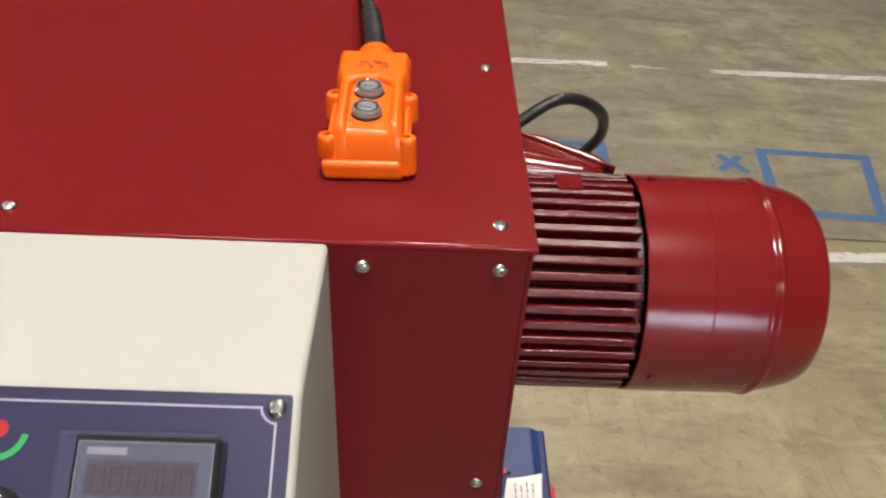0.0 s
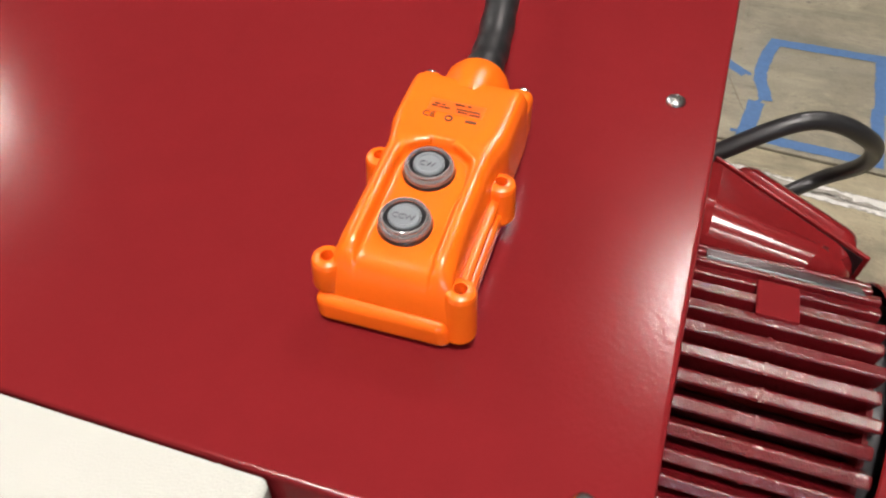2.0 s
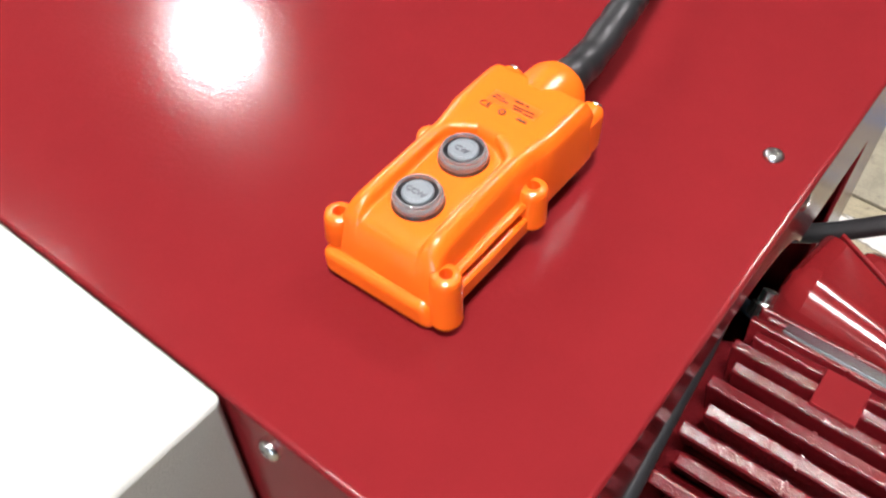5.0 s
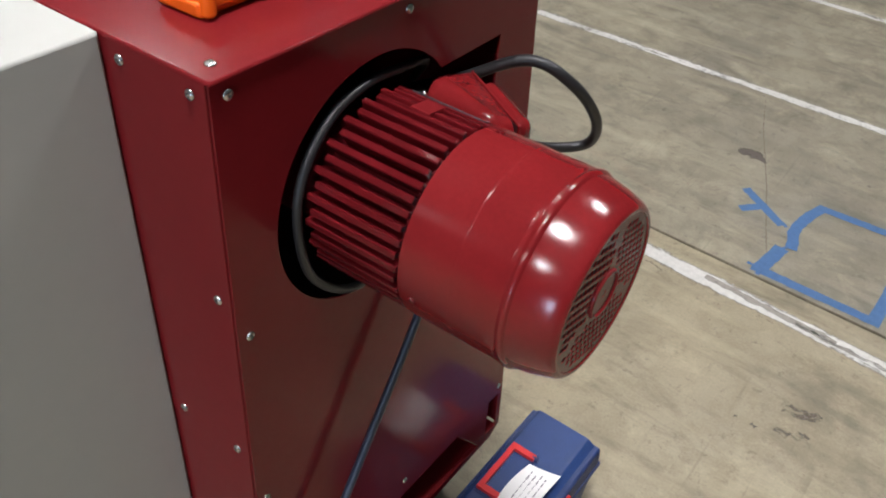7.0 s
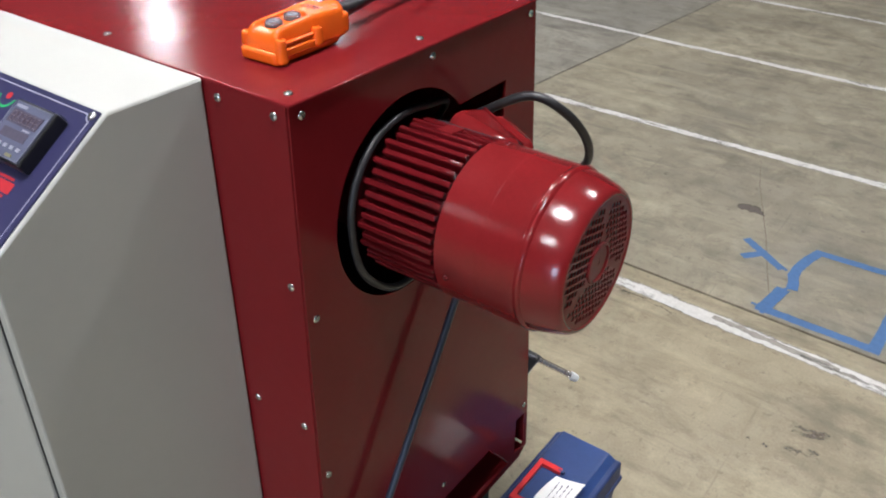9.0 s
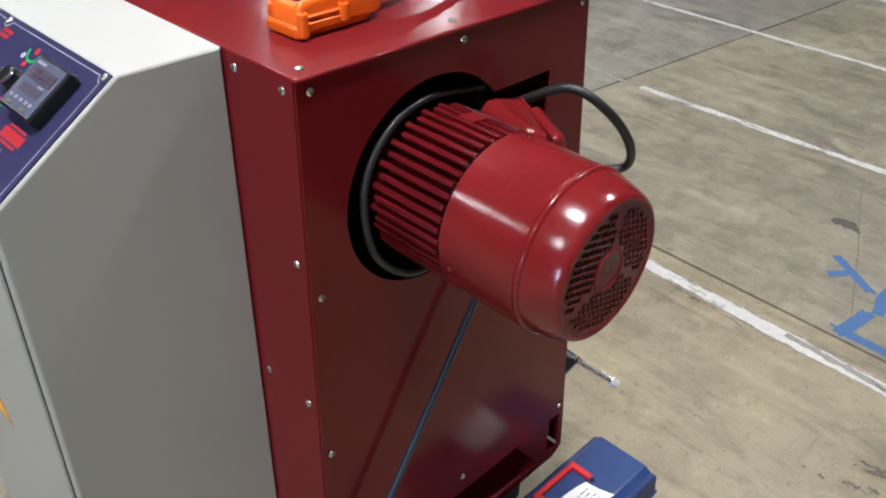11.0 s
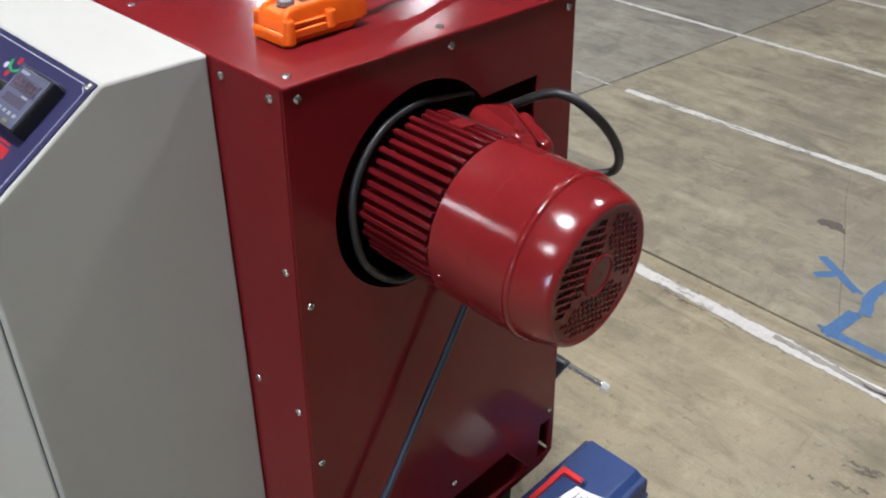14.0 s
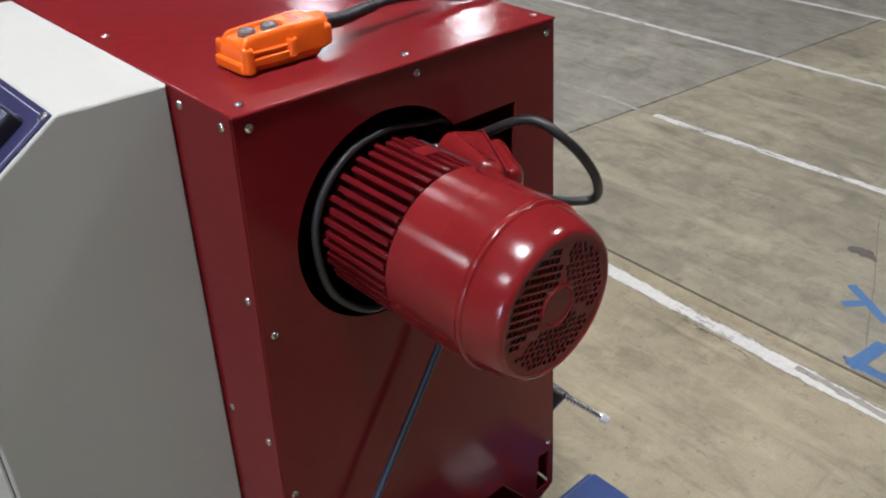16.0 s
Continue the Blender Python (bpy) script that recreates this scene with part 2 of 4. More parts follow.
M_REDP = material("red_print", (0.42, 0.020, 0.026), 0.45, vary=0.08, scale=60)
M_GREENP = material("green_print", (0.02, 0.36, 0.10), 0.45, vary=0.08, scale=60)
M_YELLOW = material("yellow_sign", (0.90, 0.50, 0.02), 0.45, vary=0.08, scale=30)
M_AMBER = material("orange_sign_border", (0.52, 0.15, 0.02), 0.5, vary=0.15, scale=60)
M_PRINT = material("orange_print_field", (0.88, 0.125, 0.009), 0.32, vary=0.15, scale=300)
M_BROWN = material("brown_print", (0.30, 0.07, 0.02), 0.5, vary=0.1, scale=40)
M_TEXT = material("dark_brown_ink", (0.10, 0.022, 0.010), 0.5, vary=0.2, scale=200)
M_BLUE = material("blue_toolbox_plastic", (0.021, 0.052, 0.170), 0.42, vary=0.30, scale=14, bump=0.3, bump_scale=600)
M_BLUED = material("dark_blue_toolbox_plastic", (0.013, 0.032, 0.115), 0.5, vary=0.14, scale=20, bump=0.3, bump_scale=600)
M_REDL = material("red_plastic", (0.62, 0.022, 0.022), 0.4, vary=0.08, scale=40)
M_PAPER = material("white_paper", (0.80, 0.80, 0.78), 0.75, vary=0.05, scale=30)
M_INK = material("grey_ink", (0.14, 0.14, 0.16), 0.7, vary=0.1, scale=90)
M_KEY = material("grey_key", (0.24, 0.25, 0.31), 0.4, vary=0.1, scale=60)
M_EDGE = material("clear_cover_edge", (0.22, 0.23, 0.29), 0.12, vary=0.3, scale=90)
M_LCD = material("meter_hazed_blue_grey", (0.105, 0.115, 0.170), 0.20, vary=0.1, scale=60)
M_LED = material("meter_hazed_display", (0.088, 0.078, 0.110), 0.15, vary=0.2, scale=200)
M_OLIVE = material("olive_key", (0.15, 0.14, 0.06), 0.5, vary=0.1, scale=60)
M_DIGIT = material("unlit_digit", (0.080, 0.055, 0.070), 0.3, vary=0.1, scale=90)
M_SURR = material("smoky_clear_surround", (0.062, 0.066, 0.120), 0.12, vary=0.1, scale=60)
M_BUTTON = material("grey_button", (0.200, 0.222, 0.240), 0.34, vary=0.1, scale=120)
M_RING = material("pale_clear_plastic", (0.72, 0.67, 0.66), 0.05, vary=0.1, scale=200)
M_RING.node_tree.nodes["Principled BSDF"].inputs["Transmission Weight"].default_value = 0.75
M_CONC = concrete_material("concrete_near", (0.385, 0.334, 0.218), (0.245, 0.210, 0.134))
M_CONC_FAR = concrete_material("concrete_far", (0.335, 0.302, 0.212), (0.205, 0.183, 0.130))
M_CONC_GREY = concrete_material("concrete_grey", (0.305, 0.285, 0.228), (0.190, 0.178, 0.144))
M_LINE = rubbed_paint("worn_white_floor_paint", (0.60, 0.59, 0.555), 0.10, 0.19)
M_LINE_WORN = rubbed_paint("rubbed_white_floor_paint", (0.57, 0.56, 0.525), 0.09, 0.09)
M_LINE_FAINT = rubbed_paint("faint_white_floor_paint", (0.52, 0.51, 0.47), 0.10, -0.25)
M_TAPE = rubbed_paint("blue_masking_tape", (0.068, 0.150, 0.310), 0.06, 0.90)
M_DIRT = rubbed_paint("dark_rubbed_dirt", (0.115, 0.100, 0.078), 0.12, -0.45, 0.8)
M_STAIN = rubbed_paint("dark_floor_stain", (0.110, 0.094, 0.078), 0.035, 0.30, 0.7)
M_STAIN_FAINT = rubbed_paint("faint_floor_stain", (0.165, 0.142, 0.114), 0.030, -0.22, 0.7)
M_SCUFF = rubbed_paint("grey_scuffed_paint", (0.300, 0.280, 0.245), 0.06, 0.05, 0.7)
M_CRACK = rubbed_paint("dirt_in_a_crack", (0.195, 0.170, 0.128), 0.10, 0.30, 0.8)
M_WALL = material("hall_wall_paint", (0.22, 0.22, 0.215), 0.8, vary=0.12, scale=0.6)
M_CEIL = material("hall_ceiling_sheet", (0.24, 0.24, 0.235), 0.7, vary=0.15, scale=0.4)
M_LAMPG = emitter("lamp_diffuser", (1.0, 0.96, 0.92), 190.0)
M_ALU = material("spun_aluminium", (0.7, 0.7, 0.7), 0.35, metal=1.0, vary=0.1, scale=10)


# ---- building helpers ----
def empty(name, m=None):
    ob = new(name)
    ob.empty_display_size = 0.05
    if m is not None:
        ob.matrix_world = m
    return ob


def mesh_of(bm, name, mat, smooth=True, angle=35):
    bmesh.ops.recalc_face_normals(bm, faces=bm.faces)
    if smooth:
        for f in bm.faces:
            f.smooth = True
        for e in bm.edges:
            if len(e.link_faces) == 2:
                bend = e.calc_face_angle(0)
                small, large = sorted(f.calc_area() for f in e.link_faces)
                if bend > radians(angle) or (bend > radians(3) and large > 5 * small):
                    e.smooth = False
    me = bpy.data.meshes.new(name)
    bm.to_mesh(me)
    bm.free()
    me.materials.append(mat)
    return me


def part(name, bm, mat, parent=None, label="", m=None, smooth=True, angle=35):
    """One mesh object under a thing or a part."""
    ob = new(name, mesh_of(bm, name, mat, smooth, angle))
    if parent is not None:
        ob.parent = parent
    if m is not None:
        ob.matrix_local = m
    if label:
        tagged(ob, label)
    return ob


def share(name, me, parent, m, label=""):
    ob = new(name, me)
    ob.parent = parent
    ob.matrix_local = m
    if label:
        tagged(ob, label)
    return ob


def bm_box(x0, x1, y0, y1, z0, z1, bevel=0.0, seg=2):
    bm = bmesh.new()
    bmesh.ops.create_cube(bm, size=1, matrix=Matrix.LocRotScale(((x0 + x1) / 2, (y0 + y1) / 2, (z0 + z1) / 2), None, (x1 - x0, y1 - y0, z1 - z0)))
    if bevel:
        bmesh.ops.bevel(bm, geom=bm.edges[:], offset=bevel, segments=seg, affect="EDGES", profile=0.5)
    return bm


def bm_hull(corners, bevel=0.0, seg=3):
    """A six-sided block from eight corners: four below, four above, both running the same way round."""
    bm = bmesh.new()
    v = [bm.verts.new(c) for c in corners]
    for q in ((3, 2, 1, 0), (4, 5, 6, 7), (0, 1, 5, 4), (1, 2, 6, 5), (2, 3, 7, 6), (3, 0, 4, 7)):
        bm.faces.new([v[i] for i in q])
    if bevel:
        bmesh.ops.bevel(bm, geom=bm.edges[:], offset=bevel, segments=seg, affect="EDGES", profile=0.5)
    return bm


def bm_lathe(profile, seg=48, axis="x", closed=False):
    """A turned form: rows of (along, radius) turned about the axis."""
    bm = bmesh.new()
    rings = []
    for a, r in profile:
        ring = []
        for i in range(seg):
            w = 2 * math.pi * i / seg
            c, s = r * math.cos(w), r * math.sin(w)
            ring.append(bm.verts.new((a, c, s) if axis == "x" else (c, s, a)))
        rings.append(ring)
    pairs = list(zip(rings, rings[1:])) + ([(rings[-1], rings[0])] if closed else [])
    for p, q in pairs:
        for i in range(seg):
            j = (i + 1) % seg
            bm.faces.new((p[i], p[j], q[j], q[i]))
    if not closed:
        for ring in (rings[0], rings[-1]):
            bm.faces.new(ring)
    bmesh.ops.remove_doubles(bm, verts=bm.verts, dist=1e-6)
    return bm


def spline(points, per=10):
    p = [Vector(q) for q in points]
    p = [2 * p[0] - p[1]] + p + [2 * p[-1] - p[-2]]
    out = []
    for i in range(len(p) - 3):
        a, b, c, d = p[i:i + 4]
        for k in range(per):
            s = k / per
            out.append(0.5 * (2 * b + (c - a) * s + (2 * a - 5 * b + 4 * c - d) * s * s + (3 * b - a - 3 * c + d) * s ** 3))
    return out + [p[-2]]


def bm_tube(points, radius, sides=12, per=10):
    """A round cable along a smooth line; radius may be a number or a function of 0 to 1."""
    line = spline(points, per) if per > 1 else [Vector(q) for q in points]
    bm = bmesh.new()
    rings, up = [], Vector((0.13, 0.21, 0.97))
    for i, p in enumerate(line):
        d = (line[min(i + 1, len(line) - 1)] - line[max(i - 1, 0)]).normalized()
        side = d.cross(up)
        side = side.normalized() if side.length > 1e-4 else d.orthogonal().normalized()
        up = side.cross(d).normalized()
        r = radius(i / (len(line) - 1)) if callable(radius) else radius
        rings.append([bm.verts.new(p + r * (math.cos(2 * math.pi * k / sides) * side + math.sin(2 * math.pi * k / sides) * up)) for k in range(sides)])
    for a, b in zip(rings, rings[1:]):
        for k in range(sides):
            j = (k + 1) % sides
            bm.faces.new((a[k], a[j], b[j], b[k]))
    bm.faces.new(rings[0])
    bm.faces.new(rings[-1])
    return bm


def bm_sheet(outline, holes=(), thick=0.003):
    """A flat sheet in the xy plane from an outline with holes, thickened downwards."""
    bm = bmesh.new()
    edges = []
    for loop in (outline, *holes):
        v = [bm.verts.new((x, y, 0)) for x, y in loop]
        edges += [bm.edges.new((v[i], v[(i + 1) % len(v)])) for i in range(len(v))]
    bmesh.ops.triangle_fill(bm, edges=edges, use_beauty=True, use_dissolve=False)
    got = bmesh.ops.extrude_face_region(bm, geom=bm.faces[:])
    bmesh.ops.translate(bm, verts=[g for g in got["geom"] if isinstance(g, bmesh.types.BMVert)], vec=(0, 0, -thick))
    return bm


def circle(cx, cy, r, n=48, a0=0.0, a1=360.0):
    full = abs(a1 - a0) >= 360
    return [(cx + r * math.cos(radians(a0 + (a1 - a0) * i / (n if full else n - 1))), cy + r * math.sin(radians(a0 + (a1 - a0) * i / (n if full else n - 1)))) for i in range(n)]


def rounded(x0, x1, y0, y1, r, n=5):
    out = []
    for cx, cy, a in ((x1 - r, y1 - r, 0), (x0 + r, y1 - r, 90), (x0 + r, y0 + r, 180), (x1 - r, y0 + r, 270)):
        out += [(cx + r * math.cos(radians(a + 90 * i / n)), cy + r * math.sin(radians(a + 90 * i / n))) for i in range(n + 1)]
    return out


def bm_text(words, size, align="CENTER", lift=0.0004):
    curve = bpy.data.curves.new("words", "FONT")
    curve.body, curve.size, curve.align_x, curve.align_y, curve.extrude, curve.resolution_u = words, size, align, "CENTER", lift, 2
    ob = new("words", curve)
    bpy.context.view_layer.update()
    me = bpy.data.meshes.new_from_object(ob.evaluated_get(bpy.context.evaluated_depsgraph_get()))
    bm = bmesh.new()
    bm.from_mesh(me)
    bpy.data.objects.remove(ob)
    bpy.data.curves.remove(curve)
    bpy.data.meshes.remove(me)
    return bm


def screw_mesh(name, r=0.006, h=0.0034, socket=True):
    """A domed button-head screw with a hexagon socket, its underside at z 0."""
    prof = [(0.0, r), (h * 0.30, r), (h * 0.62, r * 0.90), (h * 0.88, r * 0.68), (h, r * 0.46)]
    if socket:
        prof += [(h, r * 0.44), (h * 0.35, r * 0.42), (h * 0.35, 0.0002)]
    else:
        prof += [(h, 0.0002)]
    return mesh_of(bm_lathe(prof, 16, "z"), name, M_STEEL, angle=50)


SCREW = screw_mesh("screw")
SMALL_SCREW = screw_mesh("small_screw", 0.0042, 0.003)

# ---- the hall ----
floor = tagged(new("floor", mesh_of(bm_box(HALL_X0, HALL_X1, HALL_Y0, HALL_Y1, -0.25, -0.02), "floor", M_CONC)), "worn tan grey concrete floor slab of a hall", "floor", kind="structure")


def joint_x(y):
    return -1.428 + (y - 3.0) * 0.09


def joint_y(x):
    return 1.815 - 0.030 * x


def slab(corners, mat):
    bm = bmesh.new()
    top = [bm.verts.new((x, y, 0)) for x, y in corners]
    low = [bm.verts.new((x, y, -0.03)) for x, y in corners]
    bm.faces.new(top)
    for i in range(4):
        j = (i + 1) % 4
        bm.faces.new((top[i], low[i], low[j], top[j]))
    bmesh.ops.recalc_face_normals(bm, faces=bm.faces)
    edges = [e for e in bm.edges if all(v.co.z > -0.001 for v in e.verts)]
    bmesh.ops.bevel(bm, geom=edges, offset=0.004, segments=2, affect="EDGES", profile=0.5)
    part("slab", bm, mat, floor)


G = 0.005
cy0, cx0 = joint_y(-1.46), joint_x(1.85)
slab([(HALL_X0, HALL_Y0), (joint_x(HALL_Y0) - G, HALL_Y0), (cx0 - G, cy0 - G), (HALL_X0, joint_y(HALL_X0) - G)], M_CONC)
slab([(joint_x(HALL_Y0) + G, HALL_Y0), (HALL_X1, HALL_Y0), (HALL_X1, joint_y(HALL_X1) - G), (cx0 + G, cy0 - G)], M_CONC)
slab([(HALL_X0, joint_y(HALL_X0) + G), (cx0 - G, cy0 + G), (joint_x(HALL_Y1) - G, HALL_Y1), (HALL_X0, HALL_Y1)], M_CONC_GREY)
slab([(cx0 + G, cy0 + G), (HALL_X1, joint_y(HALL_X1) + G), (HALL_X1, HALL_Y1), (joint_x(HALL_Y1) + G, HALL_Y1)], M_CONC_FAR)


def wall(name, x0, x1, y0, y1, z0=0.0, z1=HALL_Z):
    tagged(new(name, mesh_of(bm_box(x0, x1, y0, y1, z0, z1), name, M_WALL)), "plain hall wall out of view, added to close the room", "wall", kind="structure")


wall("wall_north", HALL_X0 - 0.2, HALL_X1 + 0.2, HALL_Y1, HALL_Y1 + 0.2)
wall("wall_west", HALL_X0 - 0.2, HALL_X0, HALL_Y0, HALL_Y1)
wall("wall_east", HALL_X1, HALL_X1 + 0.2, HALL_Y0, HALL_Y1)
wall("wall_south_1", HALL_X0 - 0.2, DOOR_X0, HALL_Y0 - 0.2, HALL_Y0)
wall("wall_south_2", DOOR_X1, HALL_X1 + 0.2, HALL_Y0 - 0.2, HALL_Y0)
wall("wall_south_3", DOOR_X0, DOOR_X1, HALL_Y0 - 0.2, HALL_Y0, DOOR_Z, HALL_Z)
tagged(new("ceiling", mesh_of(bm_box(HALL_X0 - 0.2, HALL_X1 + 0.2, HALL_Y0 - 0.2, HALL_Y1 + 0.2, HALL_Z, HALL_Z + 0.2), "ceiling", M_CEIL)), "plain grey hall ceiling out of view, added to close the room", "ceiling", kind="structure")


# ---- high bay lamps ----
def high_bay_lamp(x, y, wide):
    lamp = tagged(empty("high_bay_lamp", pose(x, y, LAMP_Z)), "spun aluminium high bay lamp, lit, hung under the ceiling", "lamp", "high bay lamps")
    bell = [(0.0, 0.42), (0.02, 0.42), (0.20, 0.24), (0.26, 0.16), (0.26, 0.14), (0.19, 0.20), (0.02, 0.400), (0.0, 0.408)]
    part("shade", bm_lathe([(a, r * wide) for a, r in bell], 32, "z", closed=True), M_ALU, lamp)
    part("housing", bm_lathe([(0.24, 0.11), (0.44, 0.11), (0.47, 0.08)], 24, "z"), M_ALU, lamp)
    part("diffuser", bm_lathe([(0.012, 0.399 * wide), (0.02, 0.399 * wide)], 32, "z"), M_LAMPG, lamp)
    part("rod", bm_lathe([(0.46, 0.012), (HALL_Z - LAMP_Z, 0.012)], 10, "z"), M_ALU, lamp)


for lx, ly, wide, watts in LAMPS:
    high_bay_lamp(lx, ly, wide)


# ---- red cabinet of the bending machine ----
machine = tagged(empty("bending_machine"), "glossy dark red sheet-metal machine cabinet with screwed panels", "machine")
T = 0.003


def back_y(z):
    """The rear edge of the side panel leans outwards to the foot."""
    return BACK_TOP + (BACK_LOW - BACK_TOP) * (TOP - z) / (TOP - 0.165)


# the side sheet in (y, z), with the motor opening, the foot opening and the rear slot
HC, HR = (0.231, 1.060), 0.161
a_top, a_low = math.degrees(math.asin((1.162 - HC[1]) / HR)), math.degrees(math.asin((0.985 - HC[1]) / HR))
opening = circle(*HC, HR, 64, a_top, 360 + a_low) + [(0.487, 0.985), (0.487, 1.162)]
foot = [(0.06, 0.188), (0.592, 0.188), (0.507, 0.300), (0.06, 0.300)]
slot = [(0.617, 0.304), (0.652, 0.301), (0.660, 0.192), (0.620, 0.197)]
outline = [(0.002, 0.165), (BACK_LOW - 0.035, 0.165), (BACK_LOW - 0.004, 0.186), (back_y(0.30), 0.30), (BACK_TOP, TOP - 0.0035), (0.002, TOP - 0.0035)]
YZ = Matrix(((0, 0, 1, 0), (1, 0, 0, 0), (0, 1, 0, 0), (0, 0, 0, 1)))   # sheet x, y to world y, z; sheet up to world x
part("side_panel", bm_sheet(outline, (opening, foot, slot), T), M_RED, machine, m=YZ, smooth=False)
# worn bright edges of the foot opening
part("opening_edge", bm_tube([(0.001, 0.507, 0.300), (0.0012, 0.530, 0.270), (0.0012, 0.560, 0.232), (0.001, 0.588, 0.194), (0.001, 0.586, 0.1895), (0.001, 0.560, 0.1885), (0.001, 0.30, 0.1885), (0.001, 0.06, 0.1885)], 0.0016, 8, 4), M_RED_COVER, machine, "folded edge of the foot opening, rubbed bright")
# returns: the front sheet wraps the front, the top sheet lies over all with folded lips
part("front_panel", bm_box(RED_LEFT, -0.0035, 0.0, T, 0.165, TOP - 0.0035, 0.0012), M_RED, machine)
top_bm = bm_box(RED_LEFT, 0.0033, -0.0003, BACK_TOP, TOP - 0.0034, TOP)
bmesh.ops.bevel(top_bm, geom=[e for e in top_bm.edges if min(v.co.z for v in e.verts) > TOP - 0.001], offset=0.0030, segments=6, affect="EDGES", profile=0.5)
part("top_panel", top_bm, M_RED, machine)
part("rear_panel", bm_hull([(RED_LEFT, BACK_LOW - 0.008, 0.19), (-0.004, BACK_LOW - 0.008, 0.19), (-0.004, BACK_LOW - 0.005, 0.19), (RED_LEFT, BACK_LOW - 0.005, 0.19),
                            (RED_LEFT, BACK_TOP - 0.005, TOP - 0.004), (-0.004, BACK_TOP - 0.005, TOP - 0.004), (-0.004, BACK_TOP - 0.002, TOP - 0.004), (RED_LEFT, BACK_TOP - 0.002, TOP - 0.004)]), M_RED, machine)
part("left_panel", bm_sheet(outline, (), T), M_RED, machine, m=Matrix.Translation((RED_LEFT, 0, 0)) @ YZ, smooth=False)
part("base_plate", bm_box(RED_LEFT + 0.01, -0.0035, 0.005, 0.6705, 0.165, 0.185, 0.003), M_RED, machine)
part("plinth", bm_box(RED_LEFT + 0.03, -0.060, 0.03, 0.62, 0.0, 0.165, 0.004), M_DARK, machine, "black plinth under the cabinet")
part("dark_backing", bm_box(-0.30, -0.29, 0.02, 0.55, 0.19, TOP - 0.02), M_VOID, machine, "added near-black sheet for the shade inside the cabinet")
SIDE = Matrix.Rotation(radians(90), 4, "Y")
FRONT = Matrix.Rotation(radians(90), 4, "X")


def put_screw(x, y, z, turn):
    share("screw", SCREW, machine, Matrix.Translation((x, y, z)) @ turn @ Matrix.Rotation(random.uniform(0, 6), 4, "Z"), "zinc-plated button-head screw")


for y in (0.026, 0.285, 0.546):
    put_screw(-0.0235, y, TOP, Matrix())
for x in (-0.378, -0.735):
    put_screw(x, 0.027, TOP, Matrix())
for x in (-0.378, -0.735):
    put_screw(x, 0.546, TOP, Matrix())
for y, z in ((0.022, 1.258), (0.284, 1.259), (0.551, 1.256), (0.019, 0.956), (0.018, 0.649), (0.018, 0.345), (0.647, 0.330), (0.335, 0.345)):
    put_screw(0.0, y, z, SIDE)
for x, z in ((-0.1223, 1.257), (-0.0234, 1.258), (-0.0225, 1.010), (-0.1223, 0.759), (-0.0235, 0.754), (-0.0235, 0.500), (-0.1223, 0.262), (-0.0235, 0.250)):
    put_screw(x, 0.0, z, FRONT)

# the black bracket behind the foot with its sprung rod
ROD0, ROD1 = Vector((-0.005, 0.665, 0.462)), Vector((0.079, 0.750, 0.378))
rd = (ROD1 - ROD0).normalized()
rod_m = Matrix.Translation(ROD0) @ rd.to_track_quat("Z", "Y").to_matrix().to_4x4()
rl = (ROD1 - ROD0).length
part("rod_bracket", bm_hull([(-0.045, 0.640, 0.385), (-0.012, 0.655, 0.392), (-0.012, 0.668, 0.392), (-0.045, 0.655, 0.385), (-0.045, 0.630, 0.480), (0.014, 0.672, 0.452), (0.014, 0.692, 0.452), (-0.045, 0.668, 0.480)], 0.004), M_BLACKP, machine, "black steel bracket")
rod = part("spring_rod", bm_lathe([(-0.02, 0.0036), (rl - 0.004, 0.0036), (rl, 0.0028)], 14, "z"), M_INK, machine, "dark threaded rod", rod_m)
coil = [(0.0066 * math.cos(k * 0.62), 0.0066 * math.sin(k * 0.62), 0.012 + (rl - 0.034) * k / 130) for k in range(131)]
part("spring", bm_tube(coil, 0.0012, 6, 1), M_STEEL, rod, "coil spring")
part("nut", bm_lathe([(rl - 0.022, 0.0100), (rl - 0.013, 0.0100)], 6, "z"), M_ZINC, rod, "hexagon nut")
part("nut", bm_lathe([(rl - 0.0125, 0.0088), (rl - 0.004, 0.0088)], 6, "z"), M_ZINC, rod, "hexagon lock nut")

# the rolls that run on from the cabinet's far end
for ry, rz, rr in ((0.16, 1.16, 0.085), (0.33, 0.98, 0.085), (-0.01, 0.98, 0.085)):
    part("roll", bm_lathe([(-2.6, rr - 0.004), (-2.596, rr), (RED_LEFT - 0.02, rr), (RED_LEFT - 0.02, 0.05), (RED_LEFT + 0.003, 0.05)], 64), M_ROLL, machine, "ground steel bending roll", Matrix.Translation((0, ry, rz)))

# ---- electric motor ----
motor = tagged(empty("electric_motor", pose(0, AXIS_Y, AXIS_Z)), "glossy red finned electric motor standing out of the cabinet's side", "motor")
part("body", bm_lathe([(-0.14, 0.060), (-0.14, 0.078), (-0.010, 0.080), (0.002, 0.084), (0.006, 0.088), (0.012, 0.0905), (0.1200, 0.0905), (0.1235, 0.0985), (0.1250, 0.1010), (0.1285, 0.1010), (0.1285, 0.090)], 72), M_RED_CAST, motor)


def fin_mesh(x0, x1):
    """One cooling fin, with the raised parting line of the casting across it."""
    bm = bm_hull([(x0 + 0.004, -0.0056, 0.086), (x1 - 0.004, -0.0056, 0.086), (x1 - 0.004, 0.0056, 0.086), (x0 + 0.004, 0.0056, 0.086),
                  (x0, -0.0040, 0.1140), (x1, -0.0040, 0.1140), (x1, 0.0040, 0.1140), (x0, 0.0040, 0.1140)], 0.0015, 3)
